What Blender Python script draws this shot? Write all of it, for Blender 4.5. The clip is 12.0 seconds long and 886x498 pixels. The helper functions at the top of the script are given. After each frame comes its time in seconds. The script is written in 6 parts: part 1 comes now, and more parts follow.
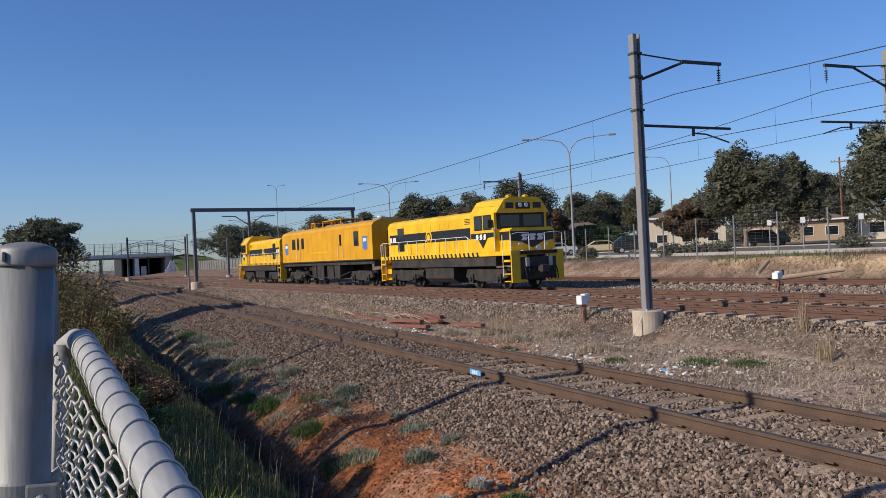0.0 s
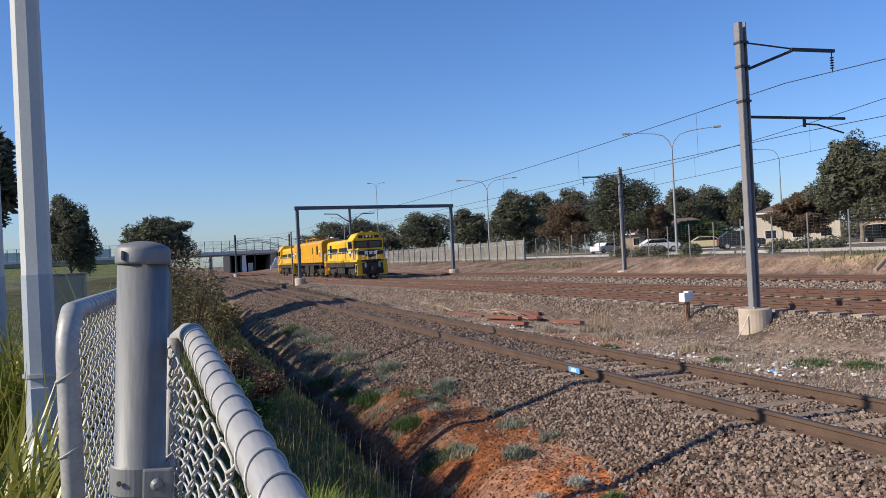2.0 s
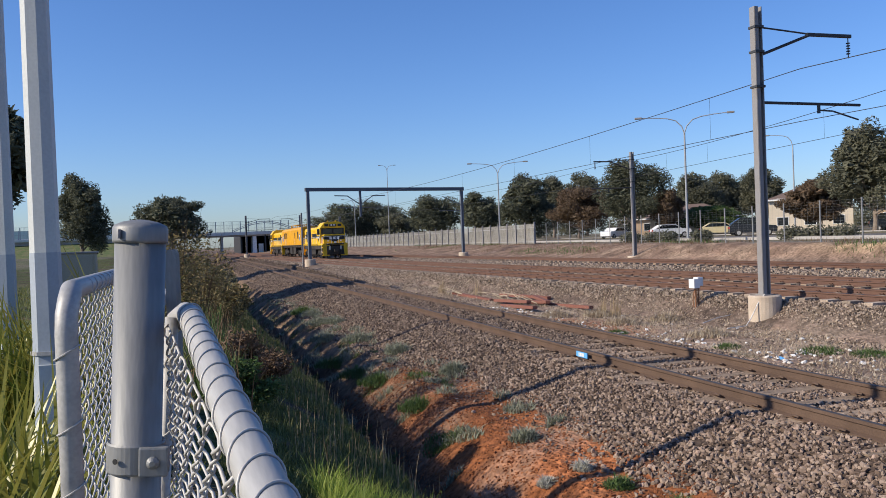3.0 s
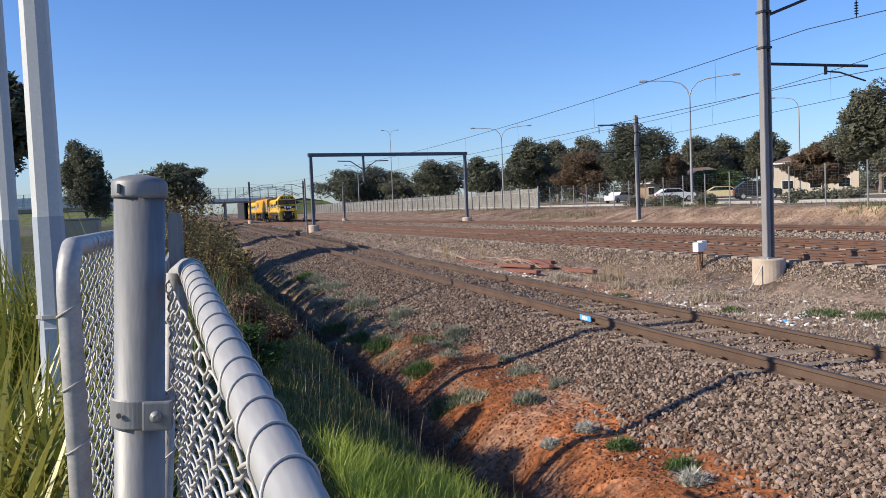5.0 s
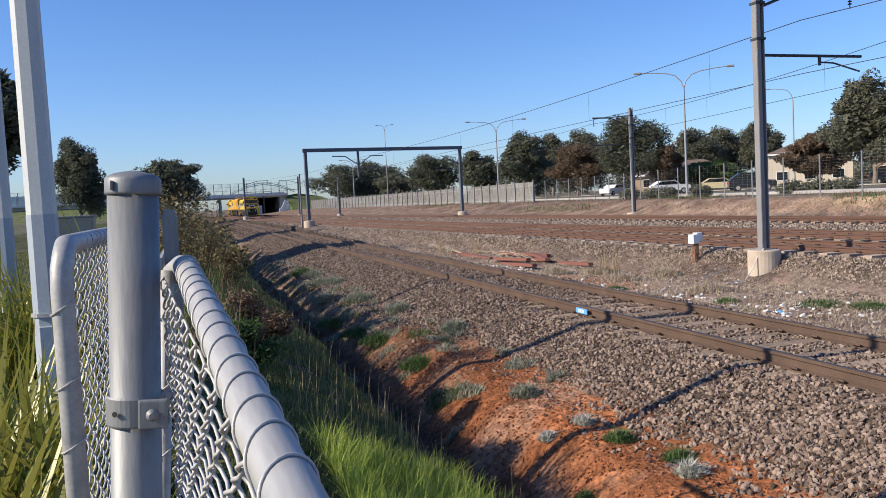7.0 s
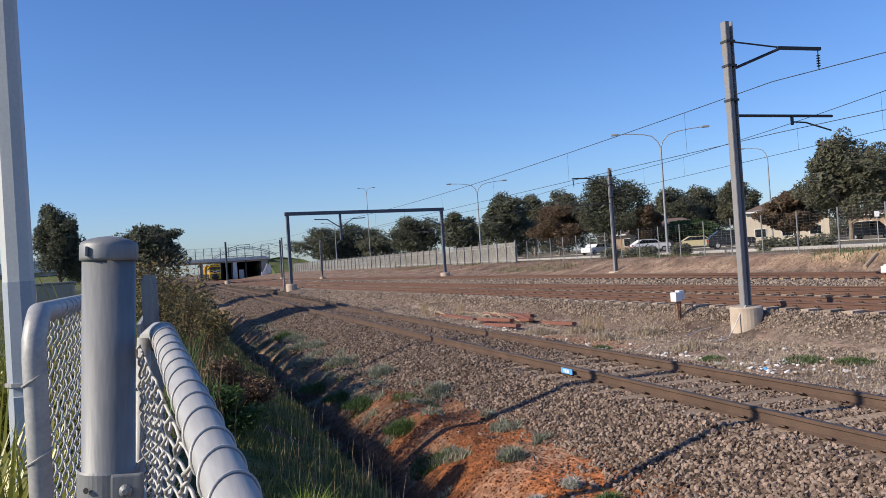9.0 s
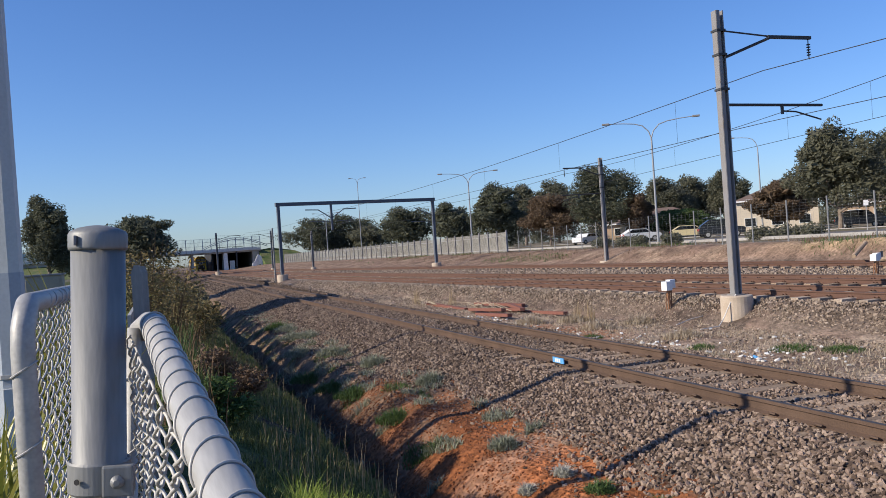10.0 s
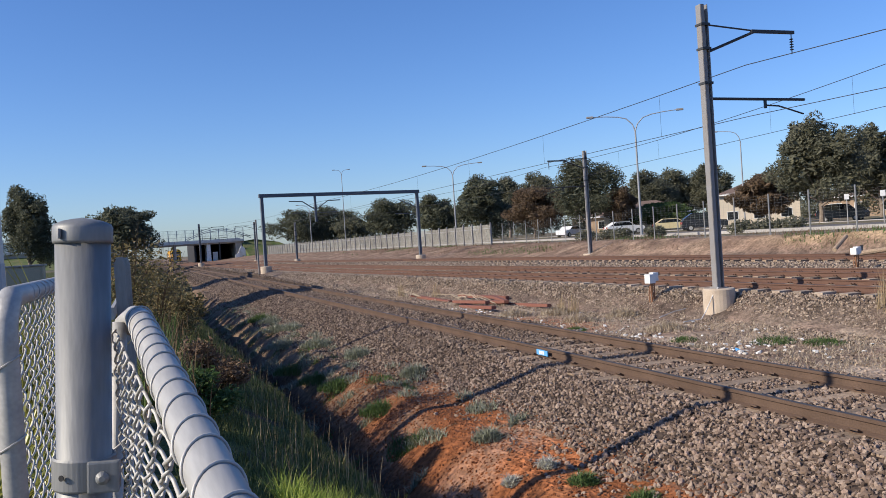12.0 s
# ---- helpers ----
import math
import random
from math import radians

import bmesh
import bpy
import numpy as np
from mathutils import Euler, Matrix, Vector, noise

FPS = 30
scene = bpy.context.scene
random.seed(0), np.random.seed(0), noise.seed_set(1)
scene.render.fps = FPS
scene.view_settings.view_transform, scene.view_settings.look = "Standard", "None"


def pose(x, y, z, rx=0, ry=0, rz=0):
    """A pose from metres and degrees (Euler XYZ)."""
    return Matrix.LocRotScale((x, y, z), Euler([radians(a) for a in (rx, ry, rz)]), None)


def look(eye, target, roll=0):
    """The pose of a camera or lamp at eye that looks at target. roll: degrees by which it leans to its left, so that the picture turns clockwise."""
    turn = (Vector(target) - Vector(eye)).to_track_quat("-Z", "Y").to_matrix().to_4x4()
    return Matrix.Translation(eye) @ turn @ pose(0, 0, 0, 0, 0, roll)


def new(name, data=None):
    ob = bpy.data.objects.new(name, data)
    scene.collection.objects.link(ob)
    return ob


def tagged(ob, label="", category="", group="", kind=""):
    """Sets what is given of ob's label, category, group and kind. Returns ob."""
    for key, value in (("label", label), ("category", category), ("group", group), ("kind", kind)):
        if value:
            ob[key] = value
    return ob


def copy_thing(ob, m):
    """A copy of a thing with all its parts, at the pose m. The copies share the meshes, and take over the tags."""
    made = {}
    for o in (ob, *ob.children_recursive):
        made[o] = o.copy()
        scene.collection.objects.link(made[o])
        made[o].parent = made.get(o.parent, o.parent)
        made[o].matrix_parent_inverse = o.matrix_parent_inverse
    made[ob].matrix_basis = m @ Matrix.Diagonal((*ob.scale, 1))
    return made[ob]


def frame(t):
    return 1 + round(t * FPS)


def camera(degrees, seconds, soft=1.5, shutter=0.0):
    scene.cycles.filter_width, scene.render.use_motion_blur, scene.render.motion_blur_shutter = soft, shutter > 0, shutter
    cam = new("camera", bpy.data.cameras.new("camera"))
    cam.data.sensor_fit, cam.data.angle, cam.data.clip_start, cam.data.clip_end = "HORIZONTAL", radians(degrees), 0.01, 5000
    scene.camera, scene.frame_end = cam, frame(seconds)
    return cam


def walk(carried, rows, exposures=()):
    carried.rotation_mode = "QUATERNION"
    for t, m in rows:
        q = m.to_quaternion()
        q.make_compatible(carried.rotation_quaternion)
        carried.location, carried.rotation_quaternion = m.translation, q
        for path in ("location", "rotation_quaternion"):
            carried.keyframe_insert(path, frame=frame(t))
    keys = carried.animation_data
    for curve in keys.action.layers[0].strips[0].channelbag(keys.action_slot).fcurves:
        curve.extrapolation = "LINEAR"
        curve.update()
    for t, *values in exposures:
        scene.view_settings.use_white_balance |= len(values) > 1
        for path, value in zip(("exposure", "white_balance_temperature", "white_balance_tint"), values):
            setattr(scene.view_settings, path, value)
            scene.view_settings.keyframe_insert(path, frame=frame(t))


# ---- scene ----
cam = camera(56.27, 12.0, soft=0.55)
PATH = [
    (0.0, pose(-0.018, 0.010, 1.962, 90.36, 2.78, -24.65)),
    (0.5, pose(-0.022, 0.012, 1.963, 90.35, 2.69, -21.47)),
    (1.0, pose(-0.022, 0.005, 1.963, 90.67, 2.87, -20.01)),
    (1.5, pose(-0.021, -0.001, 1.963, 90.63, 3.01, -19.03)),
    (2.0, pose(-0.017, -0.008, 1.964, 90.45, 2.85, -17.86)),
    (2.5, pose(-0.002, -0.006, 1.962, 90.06, 2.47, -17.25)),
    (3.0, pose(0.003, -0.004, 1.962, 89.31, 2.16, -17.16)),
    (5.0, pose(0.008, 0.003, 1.944, 86.92, 2.44, -16.91)),
    (5.5, pose(0.008, 0.005, 1.944, 86.50, 2.36, -16.96)),
    (6.0, pose(0.008, 0.007, 1.942, 86.26, 2.44, -16.87)),
    (6.5, pose(0.008, 0.008, 1.943, 86.11, 2.69, -16.87)),
    (8.5, pose(0.014, 0.030, 1.944, 90.06, 3.77, -18.46)),
    (9.0, pose(0.014, 0.035, 1.944, 90.68, 3.74, -18.45)),
    (9.5, pose(0.013, 0.040, 1.943, 90.47, 3.88, -18.77)),
    (10.0, pose(0.014, 0.046, 1.941, 89.96, 3.95, -19.06)),
    (10.5, pose(0.016, 0.052, 1.940, 89.50, 3.91, -19.35)),
    (11.0, pose(0.015, 0.053, 1.939, 89.18, 3.87, -19.51)),
    (11.5, pose(0.016, 0.055, 1.940, 89.13, 3.85, -19.56)),
    (12.0, pose(0.009, 0.055, 1.945, 89.34, 3.74, -20.16)),
]
EXPOSURES = [(0.0, -0.22), (0.5, -0.09), (0.8, -0.06), (1.5, 0.02), (2.5, 0.06), (5.0, 0.24), (6.5, 0.26), (8.5, 0.12), (9.5, 0.08), (12.0, 0.12)]
walk(cam, PATH, EXPOSURES)
# ---- world, sun ----
SUN_EL = 30.0
world = bpy.data.worlds.new("sky")
scene.world = world
world.use_nodes = True
wn = world.node_tree.nodes
sky = wn.new("ShaderNodeTexSky")
sky.sky_type, sky.sun_disc = "NISHITA", False
sky.sun_elevation, sky.sun_rotation = radians(SUN_EL), radians(-90)
sky.air_density, sky.dust_density, sky.ozone_density = 1.0, 0.5, 3.5
wn["Background"].inputs[1].default_value = 0.114
deep = wn.new("ShaderNodeHueSaturation")
deep.inputs["Saturation"].default_value = 1.12
cool = wn.new("ShaderNodeMix")
cool.data_type, cool.blend_type = "RGBA", "MULTIPLY"
cool.inputs[0].default_value, cool.inputs[7].default_value = 1.0, (0.84, 0.96, 1.28, 1)
world.node_tree.links.new(sky.outputs[0], deep.inputs["Color"])
world.node_tree.links.new(deep.outputs[0], cool.inputs[6])
world.node_tree.links.new(cool.outputs[2], wn["Background"].inputs[0])
sun = new("sun", bpy.data.lights.new("sun", "SUN"))
sun.data.energy, sun.data.angle, sun.data.color = 5.3, radians(0.5), (1.0, 0.89, 0.74)
sun.matrix_world = look((-60, 1, 60 * math.tan(radians(SUN_EL))), (0, 0, 0))


# ---- materials ----
def mat(name, base, rough=0.7, metal=0.0, vary=0.25, scale=3.0, fine=40.0, bump=0.2, tint=None, spots=0.35, rnd=0.0, spec=0.4, stretch=None):
    """Base colour broken by stains (scale) and grain (fine); tint is the colour of the stains; rnd varies object by object; stretch draws the stains out along an axis."""
    m = bpy.data.materials.new(name)
    m.use_nodes = True
    nt = m.node_tree
    n, l = nt.nodes, nt.links
    b = n["Principled BSDF"]
    b.inputs["Roughness"].default_value, b.inputs["Metallic"].default_value = rough, metal
    b.inputs["Specular IOR Level"].default_value = spec
    tc = n.new("ShaderNodeTexCoord")
    big, small = n.new("ShaderNodeTexNoise"), n.new("ShaderNodeTexNoise")
    where = tc.outputs["Object"]
    if stretch:
        mp = n.new("ShaderNodeMapping")
        mp.inputs["Scale"].default_value = stretch
        l.new(where, mp.inputs["Vector"])
        where = mp.outputs[0]
    for node, s, d in ((big, scale, 5), (small, fine, 4)):
        node.inputs["Scale"].default_value, node.inputs["Detail"].default_value = s, d
        l.new(where, node.inputs["Vector"])
    ramp = n.new("ShaderNodeMapRange")
    ramp.inputs[1].default_value, ramp.inputs[2].default_value = 0.5 - spots * 0.4, 0.5 + spots * 0.6
    l.new(big.outputs[0], ramp.inputs[0])
    mix = n.new("ShaderNodeMix")
    mix.data_type = "RGBA"
    t = tint or tuple(c * (1 - vary) for c in base)
    mix.inputs[6].default_value, mix.inputs[7].default_value = (*base, 1), (*t, 1)
    l.new(ramp.outputs[0], mix.inputs[0])
    hsv = n.new("ShaderNodeHueSaturation")
    val = n.new("ShaderNodeMapRange")
    val.inputs[1].default_value, val.inputs[2].default_value = 0.3, 0.7
    val.inputs[3].default_value, val.inputs[4].default_value = 1 - vary, 1 + vary
    l.new(small.outputs[0], val.inputs[0])
    src = val.outputs[0]
    if rnd:
        info, mul, mr = n.new("ShaderNodeObjectInfo"), n.new("ShaderNodeMath"), n.new("ShaderNodeMapRange")
        mr.inputs[3].default_value, mr.inputs[4].default_value = 1 - rnd, 1 + rnd
        mul.operation = "MULTIPLY"
        l.new(info.outputs["Random"], mr.inputs[0])
        l.new(mr.outputs[0], mul.inputs[0])
        l.new(val.outputs[0], mul.inputs[1])
        src = mul.outputs[0]
    l.new(src, hsv.inputs["Value"])
    l.new(mix.outputs[2], hsv.inputs["Color"])
    l.new(hsv.outputs[0], b.inputs["Base Color"])
    if bump:
        bp = n.new("ShaderNodeBump")
        bp.inputs["Strength"].default_value, bp.inputs["Distance"].default_value = bump, 0.02
        l.new(small.outputs[0], bp.inputs["Height"])
        l.new(bp.outputs[0], b.inputs["Normal"])
    return m


def leafy(name, a, b_, rough=0.6, through_light=0.38):
    """Leaves: colour varies island by island, with some light let through."""
    m = bpy.data.materials.new(name)
    m.use_nodes = True
    nt = m.node_tree
    n, l = nt.nodes, nt.links
    p = n["Principled BSDF"]
    p.inputs["Roughness"].default_value = rough
    p.inputs["Specular IOR Level"].default_value = 0.25
    geo, mix, tr, add = n.new("ShaderNodeNewGeometry"), n.new("ShaderNodeMix"), n.new("ShaderNodeBsdfTranslucent"), n.new("ShaderNodeMixShader")
    mix.data_type = "RGBA"
    mix.inputs[6].default_value, mix.inputs[7].default_value = (*a, 1), (*b_, 1)
    l.new(geo.outputs["Random Per Island"], mix.inputs[0])
    l.new(mix.outputs[2], p.inputs["Base Color"])
    l.new(mix.outputs[2], tr.inputs[0])
    add.inputs[0].default_value = through_light
    l.new(p.outputs[0], add.inputs[1])
    l.new(tr.outputs[0], add.inputs[2])
    l.new(add.outputs[0], n["Material Output"].inputs[0])
    return m


def stony(name, colours, rough=0.9):
    """Crushed stone: each stone takes one of a few colours."""
    m = bpy.data.materials.new(name)
    m.use_nodes = True
    n, l = m.node_tree.nodes, m.node_tree.links
    p = n["Principled BSDF"]
    p.inputs["Roughness"].default_value, p.inputs["Specular IOR Level"].default_value = rough, 0.25
    geo, ramp, noi, mul = n.new("ShaderNodeNewGeometry"), n.new("ShaderNodeValToRGB"), n.new("ShaderNodeTexNoise"), n.new("ShaderNodeMix")
    noi.inputs["Scale"].default_value = 60
    e = ramp.color_ramp.elements
    e[0].color, e[1].color = (*colours[0], 1), (*colours[-1], 1)
    for i, c in enumerate(colours[1:-1]):
        e.new((i + 1) / (len(colours) - 1)).color = (*c, 1)
    mul.data_type, mul.blend_type = "RGBA", "MULTIPLY"
    mul.inputs[0].default_value = 0.35
    l.new(geo.outputs["Random Per Island"], ramp.inputs[0])
    l.new(ramp.outputs[0], mul.inputs[6])
    l.new(noi.outputs[0], mul.inputs[7])
    l.new(mul.outputs[2], p.inputs["Base Color"])
    return m


def soil():
    """Red earth, brown dirt, grey crushed rock and dry grass, by place across the tracks; the drain's shade is coloured
    in.
    """
    m = bpy.data.materials.new("earth")
    m.use_nodes = True
    n, l = m.node_tree.nodes, m.node_tree.links
    p = n["Principled BSDF"]
    p.inputs["Roughness"].default_value, p.inputs["Specular IOR Level"].default_value = 0.95, 0.15
    att = n.new("ShaderNodeVertexColor")
    att.layer_name = "soil"
    tc, big, mid, fine = n.new("ShaderNodeTexCoord"), n.new("ShaderNodeTexNoise"), n.new("ShaderNodeTexNoise"), n.new("ShaderNodeTexVoronoi")
    for node, s in ((big, 0.9), (mid, 7.0), (fine, 18.0)):
        node.inputs["Scale"].default_value = s
        l.new(tc.outputs["Object"], node.inputs["Vector"])
    big.inputs["Detail"].default_value = mid.inputs["Detail"].default_value = 8
    r1, r2, m1, m2 = n.new("ShaderNodeMapRange"), n.new("ShaderNodeMapRange"), n.new("ShaderNodeMix"), n.new("ShaderNodeMix")
    for r, lo, hi in ((r1, 0.55, 1.4), (r2, 0.55, 1.45)):
        r.inputs[1].default_value, r.inputs[2].default_value, r.inputs[3].default_value, r.inputs[4].default_value = 0.3, 0.7, lo, hi
    l.new(big.outputs[0], r1.inputs[0])
    l.new(mid.outputs[0], r2.inputs[0])
    mm = n.new("ShaderNodeMath")
    mm.operation = "MULTIPLY"
    l.new(r1.outputs[0], mm.inputs[0])
    l.new(r2.outputs[0], mm.inputs[1])
    hs = n.new("ShaderNodeHueSaturation")
    l.new(att.outputs[0], hs.inputs["Color"])
    l.new(mm.outputs[0], hs.inputs["Value"])
    l.new(hs.outputs[0], p.inputs["Base Color"])
    ad, bp = n.new("ShaderNodeMath"), n.new("ShaderNodeBump")
    l.new(mid.outputs[0], ad.inputs[0])
    l.new(fine.outputs[0], ad.inputs[1])
    bp.inputs["Strength"].default_value, bp.inputs["Distance"].default_value = 0.7, 0.04
    l.new(ad.outputs[0], bp.inputs["Height"])
    l.new(bp.outputs[0], p.inputs["Normal"])
    return m


M_SOIL = soil()
M_STONE = stony("crushed_rock", [(0.065, 0.044, 0.032), (0.21, 0.15, 0.112), (0.43, 0.33, 0.255), (0.26, 0.185, 0.14), (0.13, 0.09, 0.066)])
M_STONE_DULL = stony("grimy_crushed_rock", [(0.065, 0.046, 0.035), (0.18, 0.13, 0.098), (0.345, 0.265, 0.205), (0.215, 0.155, 0.118), (0.115, 0.081, 0.06)])
M_STONE_GREY = stony("grey_rock", [(0.095, 0.070, 0.052), (0.27, 0.205, 0.155), (0.49, 0.39, 0.30), (0.22, 0.157, 0.115)])
M_CLOD = stony("red_clods", [(0.18, 0.062, 0.025), (0.31, 0.112, 0.043), (0.26, 0.10, 0.046), (0.14, 0.058, 0.03)])
M_RAIL = mat("rusty_rail", (0.095, 0.060, 0.041), 0.75, 0.1, 0.2, 2.0, 60, 0.15, (0.13, 0.083, 0.057))
M_RAILRED = mat("red_rusty_rail", (0.135, 0.073, 0.050), 0.8, 0.1, 0.2, 2.0, 60, 0.15, (0.115, 0.062, 0.044))
M_RAILTOP = mat("dull_rail_head", (0.075, 0.066, 0.062), 0.6, 0.3, 0.15, 1.0, 40, 0.05)
M_SLEEPER = mat("weathered_timber", (0.34, 0.25, 0.17), 0.9, 0, 0.3, 3, 30, 0.5, (0.24, 0.175, 0.12), rnd=0.25)
M_PALESLEEPER = mat("pale_concrete_sleeper", (0.38, 0.31, 0.24), 0.9, 0, 0.2, 3, 30, 0.3, (0.27, 0.21, 0.16), rnd=0.3)
M_CONC = mat("concrete", (0.52, 0.43, 0.33), 0.9, 0, 0.12, 2.5, 40, 0.25, (0.40, 0.32, 0.24))
M_STEEL = mat("weathered_steel", (0.25, 0.245, 0.245), 0.6, 0.15, 0.15, 3, 50, 0.1, (0.24, 0.22, 0.20))
M_DARKSTEEL = mat("dark_steel", (0.06, 0.062, 0.065), 0.6, 0.3, 0.15, 3, 50, 0.1)
M_PORTAL = mat("blue_grey_steel", (0.105, 0.12, 0.145), 0.6, 0.15, 0.12, 1, 30, 0.05)
M_WIRE = mat("old_copper_wire", (0.05, 0.05, 0.05), 0.6, 0.4, 0.1, 3, 50, 0)
M_GALV = mat("galvanised_steel", (0.46, 0.445, 0.41), 0.52, 0.2, 0.10, 26, 160, 0.04, (0.28, 0.28, 0.275), spots=0.55, stretch=(1, 0.07, 1))
M_GALVPOST = mat("dull_galvanised_steel", (0.30, 0.295, 0.28), 0.55, 0.3, 0.08, 22, 160, 0.04, (0.17, 0.178, 0.18), spots=0.55, stretch=(1, 1, 0.16))
M_GALVWIRE = mat("galvanised_wire", (0.50, 0.48, 0.44), 0.5, 0.15, 0.1, 20, 100, 0.05)
M_RUST = mat("rust", (0.30, 0.15, 0.08), 0.85, 0.1, 0.25, 10, 80, 0.2)
M_PALEGREY = mat("pale_grey_paint", (0.55, 0.56, 0.53), 0.55, 0.0, 0.06, 2, 60, 0.05, (0.47, 0.49, 0.47))
M_MIDGREY = mat("blue_grey_paint", (0.36, 0.40, 0.44), 0.55, 0.0, 0.06, 2, 60, 0.05, (0.30, 0.34, 0.37))
M_YELLOW = mat("yellow_paint", (0.82, 0.50, 0.012), 0.4, 0.0, 0.06, 1.2, 30, 0.03, (0.66, 0.38, 0.012), spec=0.4)
M_ORANGE = mat("orange_yellow_paint", (0.69, 0.345, 0.008), 0.45, 0.0, 0.08, 0.8, 30, 0.03, (0.56, 0.27, 0.01), spec=0.35)
M_BLACK = mat("black_paint", (0.018, 0.018, 0.02), 0.4, 0.0, 0.2, 2, 40, 0.03)
M_GRIME = mat("grimy_underframe", (0.026, 0.024, 0.022), 0.7, 0.2, 0.35, 2, 30, 0.2, (0.07, 0.055, 0.042))
M_GLASSDARK = mat("dark_window_glass", (0.012, 0.015, 0.018), 0.08, 0.0, 0.1, 1, 5, 0, spec=0.6)
M_WHITE = mat("white_paint", (0.78, 0.78, 0.76), 0.5, 0, 0.05, 2, 40, 0.05, (0.66, 0.65, 0.62))
M_BLUE = mat("blue_paint", (0.06, 0.19, 0.55), 0.5, 0, 0.1, 2, 40, 0.05)
M_SKYBLUE = mat("light_blue_paint", (0.12, 0.38, 0.72), 0.5, 0, 0.1, 8, 40, 0.05)
M_BARK = mat("grey_bark", (0.16, 0.12, 0.09), 0.9, 0, 0.3, 3, 25, 0.6, (0.24, 0.20, 0.16))
M_GUM = leafy("dark_gum_leaves", (0.066, 0.074, 0.048), (0.165, 0.17, 0.108))
M_GUM2 = leafy("olive_gum_leaves", (0.088, 0.092, 0.060), (0.20, 0.195, 0.13))
M_GUM3 = leafy("brownish_leaves", (0.10, 0.073, 0.047), (0.20, 0.135, 0.082))
M_BRIGHT = leafy("fresh_green_leaves", (0.06, 0.10, 0.03), (0.12, 0.17, 0.05))
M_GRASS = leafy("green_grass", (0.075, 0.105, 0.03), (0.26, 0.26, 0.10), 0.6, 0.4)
# brighter copy of the grass, with sunlight put into its colour
M_LITGRASS = leafy("sunlit_bright_grass", (0.17, 0.27, 0.035), (0.50, 0.55, 0.12), 0.5, 0.45)
M_LILY = leafy("strappy_leaves", (0.06, 0.105, 0.018), (0.42, 0.37, 0.085), 0.35, 0.3)
M_STRAW = leafy("dry_stalks", (0.30, 0.22, 0.12), (0.50, 0.39, 0.24), 0.8, 0.3)
M_DRYMAT = leafy("dry_grass_mat", (0.29, 0.23, 0.155), (0.62, 0.52, 0.385), 0.9, 0.25)
M_SAGE = leafy("grey_green_leaves", (0.16, 0.18, 0.12), (0.36, 0.37, 0.28), 0.8, 0.2)
M_SILVER = leafy("silvery_leaves", (0.36, 0.36, 0.30), (0.62, 0.60, 0.52), 0.8, 0.2)
M_WEED = leafy("weed_leaves", (0.055, 0.10, 0.025), (0.12, 0.18, 0.06), 0.7, 0.25)
M_TWIG = leafy("brown_twigs", (0.12, 0.075, 0.045), (0.22, 0.15, 0.095), 0.9, 0.1)
M_ASPHALT = mat("asphalt", (0.10, 0.09, 0.085), 0.9, 0, 0.15, 0.6, 30, 0.2, (0.14, 0.13, 0.12))
M_HOUSE = mat("cream_render", (0.60, 0.52, 0.40), 0.9, 0, 0.08, 0.5, 20, 0.1)
M_BRICK = mat("tan_brick", (0.42, 0.30, 0.20), 0.9, 0, 0.15, 0.8, 20, 0.1)
M_TILE = mat("brown_roof_tiles", (0.17, 0.12, 0.095), 0.85, 0, 0.2, 1, 12, 0.4)
M_TILEGREY = mat("grey_roof_tiles", (0.22, 0.21, 0.20), 0.85, 0, 0.2, 1, 12, 0.4)
M_CARPAINT_W = mat("white_car_paint", (0.75, 0.75, 0.75), 0.25, 0, 0.03, 1, 10, 0)
M_CARPAINT_D = mat("dark_car_paint", (0.03, 0.032, 0.036), 0.25, 0.2, 0.05, 1, 10, 0)
M_RUBBER = mat("rubber", (0.02, 0.02, 0.02), 0.8, 0, 0.1, 5, 40, 0.1)
M_NOISEWALL = mat("teal_noise_wall", (0.35, 0.52, 0.50), 0.5, 0, 0.12, 0.3, 10, 0, (0.50, 0.60, 0.55))
M_BRIDGE = mat("bridge_concrete", (0.40, 0.38, 0.35), 0.9, 0, 0.12, 0.4, 10, 0.1, (0.30, 0.28, 0.26))
M_MESH = mat("bridge_screen_steel", (0.32, 0.35, 0.37), 0.5, 0.4, 0.1, 1, 20, 0)
M_REDLIGHT = mat("red_lens", (0.45, 0.03, 0.02), 0.3, 0, 0.1, 1, 20, 0)
M_TIMBERRED = mat("red_painted_timber", (0.20, 0.085, 0.062), 0.9, 0, 0.2, 3, 30, 0.4, (0.20, 0.08, 0.055))
M_PLASTICLITTER = mat("litter", (0.62, 0.60, 0.56), 0.7, 0, 0.2, 8, 40, 0.1, rnd=0.25)


# ---- building helpers ----
def part(name, bm, material, parent=None, label="", smooth=False):
    me = bpy.data.meshes.new(name)
    bm.to_mesh(me)
    bm.free()
    return meshpart(name, me, material, parent, label, smooth)


def meshpart(name, me, material, parent=None, label="", smooth=False):
    if not me.materials:
        me.materials.append(material)
    if smooth:
        me.shade_smooth()
    ob = new(name, me)
    if parent:
        ob.parent = parent
    if label:
        ob["label"] = label
    return ob


def empty(name, m=None):
    ob = new(name)
    ob.empty_display_size = 0.2
    if m is not None:
        ob.matrix_basis = m
    return ob


